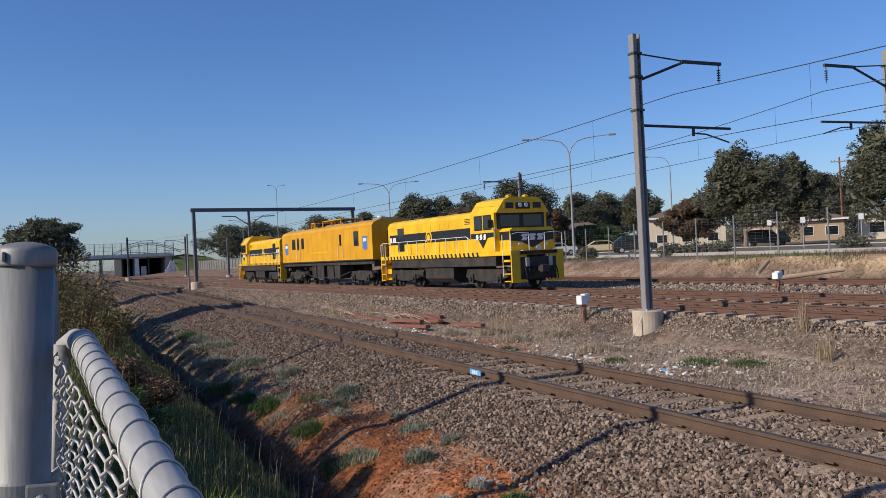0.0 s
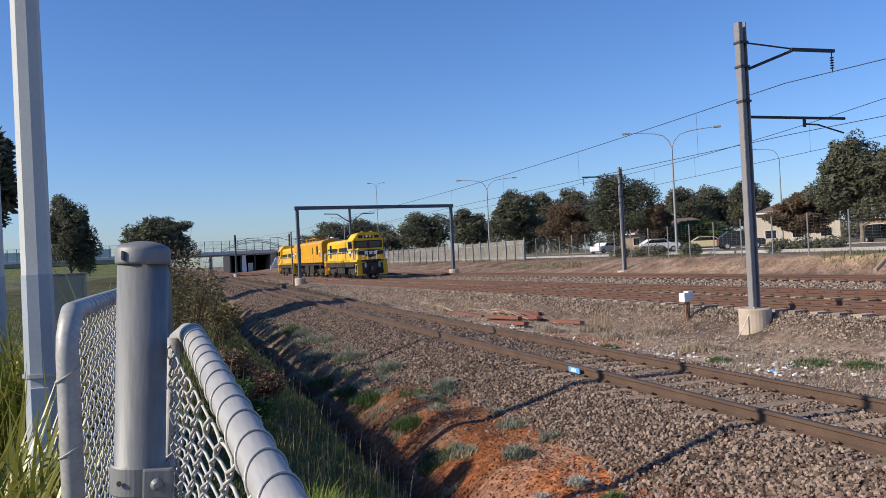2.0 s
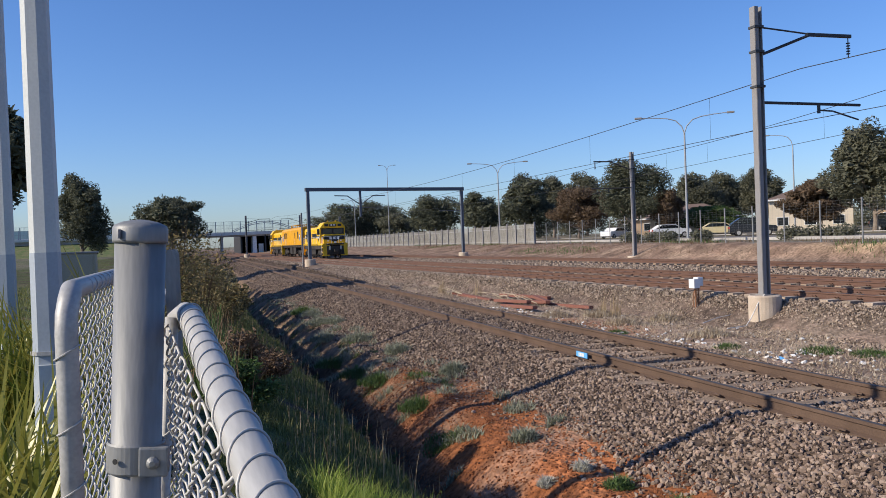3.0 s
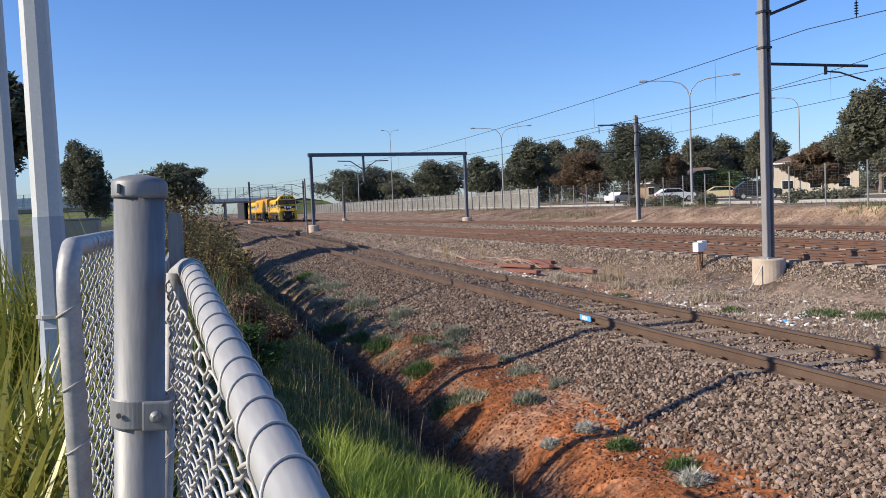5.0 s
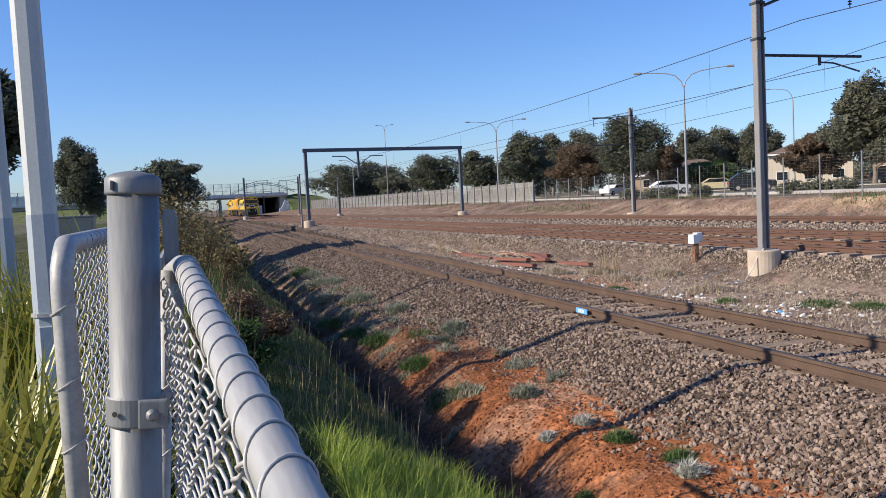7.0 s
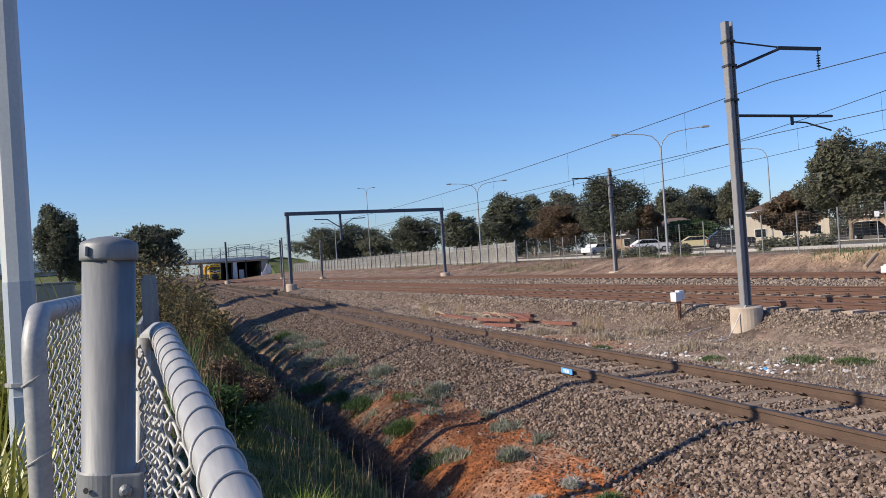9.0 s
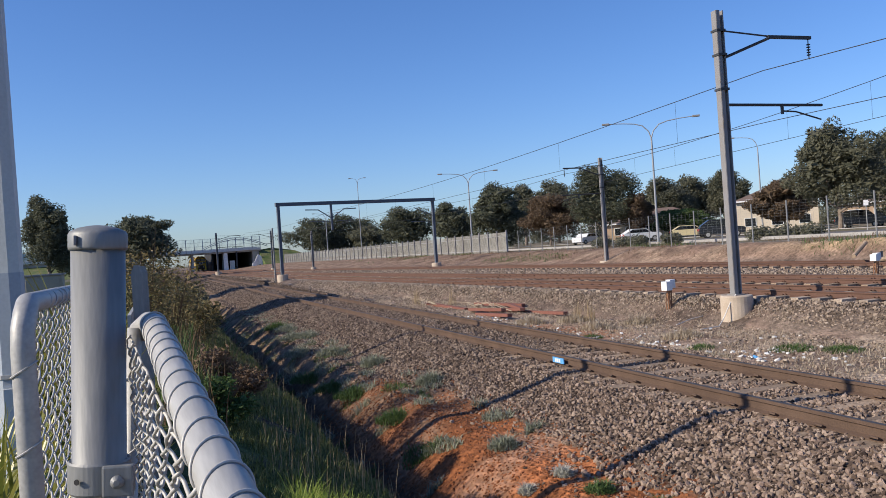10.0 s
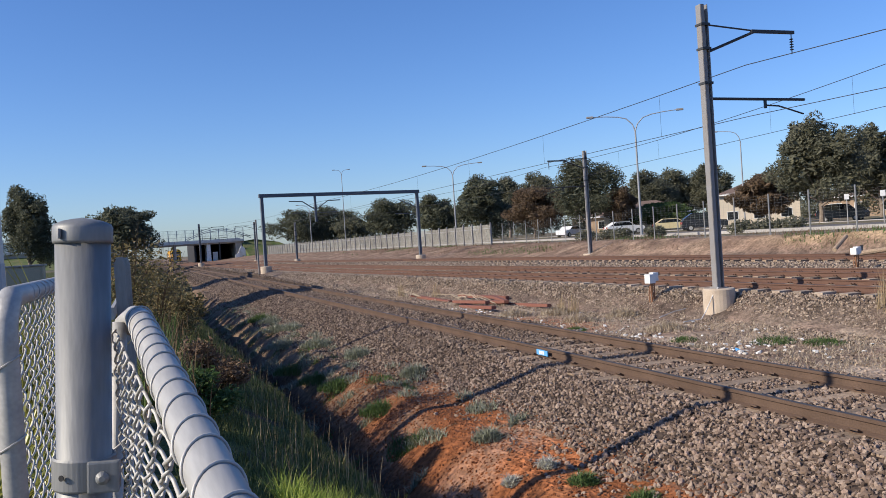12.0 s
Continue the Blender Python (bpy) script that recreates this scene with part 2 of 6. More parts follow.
def box(bm, x0, x1, y0, y1, z0, z1, bevel=0.0, m=None):
    r = bmesh.ops.create_cube(bm, size=1)
    vs = r["verts"]
    for v in vs:
        v.co = Vector((x0 + (v.co.x + .5) * (x1 - x0), y0 + (v.co.y + .5) * (y1 - y0), z0 + (v.co.z + .5) * (z1 - z0)))
    if bevel:
        es = list({e for v in vs for e in v.link_edges})
        vs = bmesh.ops.bevel(bm, geom=es, offset=bevel, segments=2, profile=0.6, affect="EDGES")["verts"]
    if m is not None:
        bmesh.ops.transform(bm, matrix=m, verts=vs)
    return bm


def boxm(*a, **k):
    return box(bmesh.new(), *a, **k)


def tube(bm, pts, r, seg=8, r2=None):
    """A round bar along points; r2 is the radius at its end."""
    pts = [Vector(p) for p in pts]
    rings = []
    for i, p in enumerate(pts):
        d = (pts[min(i + 1, len(pts) - 1)] - pts[max(i - 1, 0)]).normalized()
        a = d.orthogonal().normalized() if i == 0 else (a - d * a.dot(d)).normalized()
        b = d.cross(a)
        rr = r if r2 is None else r + (r2 - r) * i / (len(pts) - 1)
        rings.append([bm.verts.new(p + (a * math.cos(2 * math.pi * k / seg) + b * math.sin(2 * math.pi * k / seg)) * rr) for k in range(seg)])
    for u, v in zip(rings, rings[1:]):
        for k in range(seg):
            bm.faces.new((u[k], u[(k + 1) % seg], v[(k + 1) % seg], v[k]))
    bm.faces.new(rings[0][::-1])
    bm.faces.new(rings[-1])
    return bm


def tubem(*a, **k):
    return tube(bmesh.new(), *a, **k)


def lathe(bm, profile, seg=16, m=None):
    """Turn (radius, height) pairs about z."""
    rings = []
    for r, h in profile:
        rings.append([bm.verts.new((r * math.cos(2 * math.pi * k / seg), r * math.sin(2 * math.pi * k / seg), h)) for k in range(seg)])
    for u, v in zip(rings, rings[1:]):
        for k in range(seg):
            bm.faces.new((u[k], u[(k + 1) % seg], v[(k + 1) % seg], v[k]))
    bm.faces.new(rings[0][::-1])
    bm.faces.new(rings[-1])
    if m is not None:
        bmesh.ops.transform(bm, matrix=m, verts=[v for r in rings for v in r])
    return bm


def extrude(bm, outline, a0, a1, axis="y"):
    """A solid from a closed outline of (u, v): along y the outline is (x, z), along x it is (y, z), along z it is (x, y)."""
    def at(u, v, w):
        return (u, w, v) if axis == "y" else (w, u, v) if axis == "x" else (u, v, w)
    lo, hi = [bm.verts.new(at(u, v, a0)) for u, v in outline], [bm.verts.new(at(u, v, a1)) for u, v in outline]
    k = len(outline)
    bm.faces.new(lo)
    bm.faces.new(hi[::-1])
    for i in range(k):
        bm.faces.new((lo[i], hi[i], hi[(i + 1) % k], lo[(i + 1) % k]))
    bmesh.ops.recalc_face_normals(bm, faces=bm.faces[:])
    return bm


def sweep(path, outline):
    """A bar of constant section (side, up) along a level path of (x, y, z)."""
    vs, fs, k = [], [], len(outline)
    for i, p in enumerate(path):
        q0, q1 = path[max(i - 1, 0)], path[min(i + 1, len(path) - 1)]
        dx, dy = q1[0] - q0[0], q1[1] - q0[1]
        d = math.hypot(dx, dy)
        nx, ny = dy / d, -dx / d
        vs += [(p[0] + nx * u, p[1] + ny * u, p[2] + v) for u, v in outline]
    for i in range(len(path) - 1):
        for j in range(k):
            fs.append((i * k + j, i * k + (j + 1) % k, (i + 1) * k + (j + 1) % k, (i + 1) * k + j))
    fs += [tuple(range(k))[::-1], tuple((len(path) - 1) * k + j for j in range(k))]
    me = bpy.data.meshes.new("sweep")
    me.from_pydata(vs, [], fs)
    return me


def curve_at(knots, y):
    """Smooth value at y through (y, x) knots."""
    ys = [k[0] for k in knots]
    i = max(0, min(len(knots) - 2, next((j for j in range(len(ys) - 1) if y < ys[j + 1]), len(ys) - 2)))

    def slope(j):
        a, b = knots[max(j - 1, 0)], knots[min(j + 1, len(knots) - 1)]
        return (b[1] - a[1]) / (b[0] - a[0])
    (y0, x0), (y1, x1) = knots[i], knots[i + 1]
    h, t = y1 - y0, (y - y0) / (y1 - y0)
    if t < 0 or t > 1:
        j = 0 if t < 0 else -1
        return knots[j][1] + slope(0 if t < 0 else len(knots) - 1) * (y - knots[j][0])
    return (2 * t ** 3 - 3 * t ** 2 + 1) * x0 + (t ** 3 - 2 * t ** 2 + t) * h * slope(i) + (3 * t ** 2 - 2 * t ** 3) * x1 + (t ** 3 - t ** 2) * h * slope(i + 1)


# ---- plan: centre lines of the four tracks (y, x), rail tops at z = 0 and rising slightly with distance ----
GAUGE = 1.505
NEAR = [(-40, 7.12), (0, 7.12), (45, 7.08), (100, 7.0), (150, 6.9), (260, 5.5)]
MAIN = [(-60, 24.6), (0, 20.95), (32, 19.05), (61, 17.1), (91, 15.85), (130, 14.7), (160, 13.6), (200, 12.1), (230, 11.7), (330, 11.5)]
MID = [(y, x - 3.75) for y, x in MAIN]
FAR = [(-60, 28.5), (0, 27.6), (40, 26.9), (80, 24.4), (120, 21.2), (160, 18.4), (200, 16.6), (250, 15.2)]


def rail_z(k, y):
    """Height of the rail tops."""
    if k is NEAR:
        return 0.0
    return 0.24


def smooth(a, b, v):
    t = max(0.0, min(1.0, (v - a) / (b - a)))
    return t * t * (3 - 2 * t)


FENCE_X = [(-60, 27.5), (0, 29.5), (33, 31.0), (72, 34.5), (105, 35.0), (140, 33.8), (180, 32.2), (215, 31.0), (280, 29)]


def ground_z(x, y, rough=True):
    """Height of the ground: verge, drain, ballast beds, wide strip between the tracks, bank, street level."""
    n1 = noise.noise((x * 0.35, y * 0.35, 1.0)) if rough else 0
    n2 = noise.noise((x * 1.7, y * 1.7, 5.0)) if rough else 0
    cn = curve_at(NEAR, y)
    u = x - cn
    ditch = -1.42 + 0.15 * n1
    # verge falls from the fence to the drain, then red bank up to the ballast
    v = u + (0.16 * noise.noise((0.0, y * 0.55, 7.0)) + 0.05 * noise.noise((x, y * 1.9, 3.0)) if rough and -6.5 < u < -2.6 else 0.0) * smooth(-6.5, -5.5, u) * smooth(-2.6, -3.0, u)
    if u < -4.4:
        z = 0.42 - 0.8 * smooth(-7.3, -4.9, v) ** 1.1 - (0.38 + ditch) * 0 + (ditch + 0.38) * smooth(-5.3, -4.55, v) + 0.05 * n1
    elif u < -1.25:
        red = -0.62 + 0.06 * n1
        if u < -2.75:
            s = smooth(-4.5, -3.1, v) ** 0.9
            z = (ditch + 0.05 * n1) * (1 - s) + red * s + 0.04 * n2 * smooth(-2.75, -3.2, u)
        else:
            s = (u + 2.75) / 1.5
            z = red * (1 - s) + (-0.17) * s
    elif u < 1.35:
        z = -0.17
    else:
        c1, c2, c3, f = curve_at(MID, y), curve_at(MAIN, y), curve_at(FAR, y), curve_at(FENCE_X, y)
        zr = rail_z(MID, y)
        if x < c1 - 1.4:
            z = -0.17 - 0.42 * smooth(0, 1.4, u - 1.35) + 0.05 * n1 + 0.02 * n2
            z += 0.38 * smooth(30, 75, y)
            w = smooth(c1 - 2.9, c1 - 1.35, x) ** 1.5
            z = z * (1 - w) + (zr - 0.2) * w
        elif x < c3 + 1.5:
            z = zr - 0.2
        else:
            zb = 1.05 + 0.1 * n1
            s = smooth(0, 1, (x - c3 - 1.7) / max(0.5, f - 0.6 - c3 - 1.7))
            z = (zr - 0.15) * (1 - s) + zb * s + 0.04 * n2 * s
            if x > f + 3:
                z = 1.05 + 0.006 * (x - f - 3)
    far = smooth(215, 330, y)
    z = z * (1 - far) + 0.3 * far
    left = smooth(-6, -16, x)
    return z * (1 - left) + (0.5 + 0.012 * -x) * left if x < -6 else z


def soil_colour(x, y):
    n1 = noise.noise((x * 0.8, y * 0.8, 9.0)) + 0.5 * noise.noise((x * 2.6, y * 2.6, 3.0))
    u = x - curve_at(NEAR, y)
    red, brown, grey, dry, green, dark = (0.285, 0.107, 0.044), (0.27, 0.19, 0.138), (0.22, 0.17, 0.135), (0.42, 0.34, 0.25), (0.075, 0.09, 0.03), (0.09, 0.065, 0.045)

    def mixc(a, b, t):
        return tuple(p + (q - p) * t for p, q in zip(a, b))
    if u < -4.9:
        c = mixc(green, dark, smooth(-0.1, 0.4, n1))
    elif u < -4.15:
        # drain bottom: its deep shade is put into the soil colour
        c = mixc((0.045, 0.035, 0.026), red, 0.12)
    elif u < -2.4:
        c = mixc(mixc(red, brown, smooth(0.0, 0.6, n1) * 0.6), (0.17, 0.125, 0.085), 0.9 * smooth(10, 17, y + n1 * 2))
    elif u < 1.6:
        c = (0.075, 0.055, 0.043)
    else:
        c1, c3, f = curve_at(MID, y), curve_at(FAR, y), curve_at(FENCE_X, y)
        if x < c1 - 2.6:
            c = mixc(brown, dry, smooth(-0.2, 0.5, n1) * 0.6)
            c = mixc(c, (0.36, 0.17, 0.09), smooth(0.45, 0.7, noise.noise((x * 0.3, y * 0.12, 20)) + 0.2))
        elif x < c3 + 2:
            c = mixc((0.155, 0.118, 0.092), (0.15, 0.10, 0.075), smooth(-0.3, 0.4, n1) * 0.6)
        elif x < f + 0.5:
            c = mixc(mixc((0.21, 0.14, 0.10), (0.28, 0.20, 0.14), smooth(-0.2, 0.4, n1)), (0.46, 0.33, 0.19), 0.7 * smooth(36, 31, y + 4 * n1) * smooth(0.6, 0.85, ground_z(x, y, False)))
        else:
            c = mixc((0.20, 0.165, 0.12), (0.13, 0.13, 0.06), smooth(0, 0.4, n1))
    if x < -14:
        c = mixc((0.16, 0.14, 0.10), (0.08, 0.10, 0.04), smooth(-0.2, 0.3, n1))
    return c


def build_ground():
    xs = sorted({round(v, 3) for v in [*np.arange(-3, 9.2, 0.18), *np.arange(9.2, 42, 0.55), *np.arange(42, 80, 4), *(-3 - 1.2 ** k for k in range(0, 42)), *(80 * 1.25 ** k for k in range(0, 18))]})
    ys = sorted({round(v, 3) for v in [*np.arange(-3, 26, 0.22), *np.arange(26, 70, 0.7), *np.arange(70, 260, 3), *(260 * 1.2 ** k for k in range(0, 16)), *(-3 - 1.5 ** k for k in range(0, 17))]})
    me = bpy.data.meshes.new("ground")
    vs = [(x, y, ground_z(x, y)) for y in ys for x in xs]
    nx = len(xs)
    fs = [(j * nx + i, j * nx + i + 1, (j + 1) * nx + i + 1, (j + 1) * nx + i) for j in range(len(ys) - 1) for i in range(nx - 1)]
    me.from_pydata(vs, [], fs)
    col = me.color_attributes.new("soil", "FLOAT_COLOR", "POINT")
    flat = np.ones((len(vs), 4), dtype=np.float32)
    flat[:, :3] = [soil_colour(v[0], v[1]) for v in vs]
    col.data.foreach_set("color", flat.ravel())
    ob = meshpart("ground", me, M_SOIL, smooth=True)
    tagged(ob, "red and brown earth with a drain beside ballasted tracks", "ground", kind="structure")


build_ground()
# ---- tracks ----
RAIL = [(-0.07, -0.16), (0.07, -0.16), (0.07, -0.145), (0.012, -0.125), (0.012, -0.045), (0.035, -0.035), (0.035, -0.004), (0.028, 0.0),
        (-0.028, 0.0), (-0.035, -0.004), (-0.035, -0.035), (-0.012, -0.045), (-0.012, -0.125), (-0.07, -0.145)]


def rail_path(k, off, y0, y1, step):
    ys = np.arange(y0, y1 + 0.01, step)
    out = []
    for y in ys:
        dx = curve_at(k, y + .5) - curve_at(k, y - .5)
        d = math.hypot(1, dx)
        out.append((curve_at(k, y) + off / d, y - off * dx / d, rail_z(k, y)))
    return out


def build_track(name, k, label, y0, y1, metal, sleepers, near, timber=None):
    t = tagged(empty(name), label, "railway track", "railway tracks", "structure")
    for s in (-GAUGE / 2, GAUGE / 2):
        path = rail_path(k, s, y0, y1, 2.0)
        r = meshpart("rail", sweep(path, RAIL), metal, t)
        top = [(-0.024, 0.0005), (0.024, 0.0005), (0.024, 0.003), (-0.024, 0.003)]
        meshpart("running_surface", sweep(path, top), M_RAILTOP, r, "worn steel running surface")
    me = bpy.data.meshes.new("sleeper")
    bm = boxm(-1.25, 1.25, -0.12, 0.12, -0.29, -0.155, bevel=0.012)
    bm.to_mesh(me)
    bm.free()
    me.materials.append(timber or M_SLEEPER)
    cl = bpy.data.meshes.new("rail_clip")
    bm = bmesh.new()
    for s in (-GAUGE / 2, GAUGE / 2):
        for q in (-1, 1):
            tube(bm, [(s + q * 0.05, -0.06, -0.14), (s + q * 0.12, -0.07, -0.105), (s + q * 0.13, 0.0, -0.10), (s + q * 0.10, 0.05, -0.115), (s + q * 0.05, 0.06, -0.135)], 0.013, 5)
    bm.to_mesh(cl)
    bm.free()
    cl.materials.append(metal)
    n = 0
    y = sleepers[0]
    while y < sleepers[1]:
        dx = curve_at(k, y + .5) - curve_at(k, y - .5)
        m = pose(curve_at(k, y) + random.uniform(-.03, .03), y, rail_z(k, y) + random.uniform(-.012, .004) - (0.03 * smooth(13, 18, y) if k is NEAR else -0.025), 0, 0, -math.degrees(math.atan(dx)) + random.uniform(-1, 1))
        o = meshpart("sleeper", me, M_SLEEPER, t)
        o.matrix_basis = m
        if y < near:
            c = meshpart("rail_clip", cl, metal, o)
            c.matrix_basis = pose(0, 0, 0)
        y += 0.68
    return t


build_track("near_track", NEAR, "brown rusty rails on weathered sleepers in crushed rock", -8, 240, M_RAIL, (-2, 90), 34)
build_track("mid_track", MID, "red rusty rails on ballasted sleepers", -40, 240, M_RAILRED, (6, 90), 45, M_PALESLEEPER)
build_track("main_track", MAIN, "red rusty rails carrying the yellow train", -40, 240, M_RAILRED, (8, 90), 45)
build_track("far_track", FAR, "red rusty rails below the earth bank", -40, 226, M_RAILRED, (10, 90), 40)


# ---- overhead line structures ----
def channel_mast(bm, w, d, z0, z1):
    """A mast of two channels with a shadow gap and tie plates."""
    for s in (-1, 1):
        box(bm, s * w / 2 - 0.012, s * w / 2 + 0.012, -d / 2, d / 2, z0, z1)
        box(bm, -0.0 if s > 0 else -w / 2, w / 2 if s > 0 else 0.0, s * d / 2 - 0.008, s * d / 2 + 0.008, z0, z1)
    return bm


def cantilever(thing, z_top, reach, side, drop=0.75):
    """Top bracket with strut and insulator, and lower registration arm, reaching to one side."""
    s = side
    part("tie_rod", tubem([(s * 0.1, 0, z_top - 0.28), (s * reach * 0.55, 0, z_top - 0.40)], 0.022, 6), M_DARKSTEEL, thing)
    part("bracket_arm", boxm(min(s * reach * .52, s * reach), max(s * reach * .52, s * reach), -0.04, 0.04, z_top - 0.46, z_top - 0.37, bevel=0.01), M_DARKSTEEL, thing)
    part("strut", tubem([(s * 0.1, 0, z_top - 1.0), (s * reach * 0.56, 0, z_top - 0.42)], 0.04, 6), M_DARKSTEEL, thing)
    bm = tubem([(s * reach * 0.97, 0, z_top - 0.46), (s * reach * 0.97, 0, z_top - 1.0)], 0.015, 6)
    for i in range(5):
        lathe(bm, [(0.02, 0), (0.055, 0.01), (0.05, 0.03), (0.02, 0.04)], 8, pose(s * reach * 0.97, 0, z_top - 0.62 - 0.07 * i))
    part("insulator", bm, M_DARKSTEEL, thing)
    z2 = z_top - 2.22
    part("registration_arm", tubem([(s * 0.1, 0, z2), (s * reach * 1.08, 0, z2 - 0.03)], 0.038, 6), M_DARKSTEEL, thing)
    part("drop_bracket", boxm(s * reach * .63 - .03, s * reach * .63 + .03, -0.03, 0.03, z2 - 0.26, z2), M_DARKSTEEL, thing)
    part("steady_arm", tubem([(s * reach * .64, 0, z2 - 0.18), (s * reach * .78, 0, z2 - 0.2), (s * reach * 1.06, 0, z2 - 0.42)], 0.022, 6), M_DARKSTEEL, thing)


def mast(x, y, z0, z1, foot_r, foot_h, side, reach, label, w=0.21, turn=0.0):
    t = tagged(empty("overhead_line_mast", pose(x, y, z0, 0, 0, turn)), label, "mast", "overhead line masts")
    h = z1 - z0
    part("footing", lathe(bmesh.new(), [(foot_r, -0.4), (foot_r, foot_h - 0.03), (foot_r - 0.03, foot_h)], 28), M_CONC, t, "round pale concrete footing", smooth=False)
    part("post", channel_mast(bmesh.new(), w, w * 0.9, foot_h - 0.05, h), M_STEEL, t)
    for zz in (h - 0.52, h - 1.15, h - 2.05):
        part("tie_plate", boxm(-w / 2 - .03, w / 2 + .03, -w / 2 - .03, w / 2 + .03, zz - 0.03, zz + 0.03), M_DARKSTEEL, t)
    if side:
        cantilever(t, h + 0.12 - 0.35, reach, side)
    part("base_plate", boxm(-w * .75, w * .75, -w * .75, w * .75, foot_h, foot_h + 0.03), M_STEEL, t)
    return t


mast(14.2, 18.0, -0.62, 7.62, 0.41, 0.82, 1, 3.0, "grey steel mast with brackets on a concrete footing")
mast(29.4, 50.6, 0.15, 7.45, 0.5, 0.16, -1, 2.9, "slim grey mast beside the earth bank", 0.22)
mast(25.5, 19.0, 0.0, 8.1, 0.4, 0.2, -1, 3.0, "grey steel mast with brackets at the edge of the tracks", 0.22)


def portal():
    xl, yl, xr, yr = 10.83, 77.0, 26.9, 80.2
    t = tagged(empty("overhead_line_portal", pose(xl, yl, 0.0, 0, 0, math.degrees(math.atan2(yr - yl, xr - xl)))), "dark steel portal frame spanning the tracks", "portal")
    L, h = math.hypot(xr - xl, yr - yl), 7.0
    part("beam", boxm(-0.25, L + 0.25, -0.15, 0.15, h - 0.16, h + 0.17, bevel=0.02), M_PORTAL, t)
    for xx in (0, L):
        leg = part("leg", boxm(xx - 0.13, xx + 0.13, -0.13, 0.13, -0.3, h - 0.16), M_PORTAL, t)
        part("footing", lathe(bmesh.new(), [(0.5, -0.6), (0.5, 0.5), (0.46, 0.54)], 20, pose(xx, 0, 0)), M_CONC, t, "pale concrete footing")
    part("drop_post", boxm(5.15, 5.33, -0.09, 0.09, h - 2.6, h - 0.16), M_PORTAL, t)
    for s in (-1, 1):
        part("bracket_arm", tubem([(5.24, 0, h - 0.95 - 0.5), (5.24 + s * 1.3, 0, h - 0.62), (5.24 + s * 2.6, 0, h - 0.58)], 0.05, 6), M_PORTAL, t)
        part("registration_arm", tubem([(5.24, 0, h - 1.75), (5.24 + s * 2.3, 0, h - 1.7)], 0.03, 6), M_PORTAL, t)
    part("strut", tubem([(L - 0.1, 0, h - 1.6), (L - 2.2, 0, h - 0.75)], 0.045, 6), M_PORTAL, t)
    part("registration_arm", tubem([(L - 0.1, 0, h - 2.2), (L - 2.6, 0, h - 2.15)], 0.03, 6), M_PORTAL, t)
    part("guy_post", boxm(-0.42, -0.3, 0.9, 1.02, -0.4, 4.9), M_STEEL, t)


portal()
mast(9.5, 142, 0.2, 7.1, 0.5, 0.45, 1, 4.0, "distant steel mast near the bridge", 0.28)
mast(20.8, 160, 0.2, 7.6, 0.4, 0.2, -1, 3.6, "distant steel mast near the bridge", 0.28)
mast(21.4, 120, 0.3, 5.8, 0.4, 0.2, 0, 3.6, "plain distant steel post near the bank", 0.24)


def wire_line(a, b, sag, r, name, label, droppers=None):
    """A wire from a to b with sag; droppers hang to the wire below it."""
    a, b = Vector(a), Vector(b)
    pts = [a.lerp(b, i / 14) - Vector((0, 0, sag * 4 * (i / 14) * (1 - i / 14))) for i in range(15)]
    t = tagged(empty(name), label, "wire", "overhead wires")
    part("wire", tubem(pts, r, 5), M_WIRE, t)
    return t, pts


def overhead():
    # line over the main track, from behind the camera's right to the portal and the bridge; and over the far track
    for (x0, y0, zc, zw), (x1, y1, zc1, zw1), (x2, y2, zc2, zw2) in (
            (((22.6, -42, 6.3, 4.9)), (16.4, 19, 6.3, 4.85), (16.0, 77, 6.2, 4.9)),
            (((26.5, -42, 6.6, 5.2)), (22.4, 19, 6.6, 5.25), (26.4, 50.6, 6.4, 5.2)),
            (((26.4, 50.6, 6.4, 5.2)), (24.5, 80, 6.2, 5.1), (20.0, 150, 6.6, 5.4)),
            (((16.0, 77, 6.2, 4.9)), (14.5, 142, 6.8, 5.3), (13.0, 182, 6.6, 5.2))):
        for a, b in (((x0, y0, zc, zw), (x1, y1, zc1, zw1)), ((x1, y1, zc1, zw1), (x2, y2, zc2, zw2))):
            _, up = wire_line((a[0], a[1], a[2]), (b[0], b[1], b[2]), 0.35, 0.012, "catenary_wire", "dark catenary wire sagging between masts")
            t, low = wire_line((a[0], a[1], a[3]), (b[0], b[1], b[3]), 0.0, 0.010, "contact_wire", "dark contact wire hung from the catenary")
            for i in range(1, 14, 2):
                part("dropper", tubem([up[i], low[i]], 0.004, 4), M_WIRE, t)


overhead()
# ---- the train ----
def wheelset(parent, y):
    for s in (-1, 1):
        part("wheel", lathe(bmesh.new(), [(0.49, -0.07), (0.49, 0.05), (0.46, 0.06), (0.30, 0.05), (0.14, 0.09), (0.08, 0.10)], 24, pose(s * 0.75, y, 0.48, 0, 90 * s, 0)), M_GRIME, parent)
    part("axle", tubem([(-0.75, y, 0.48), (0.75, y, 0.48)], 0.08, 8), M_GRIME, parent)


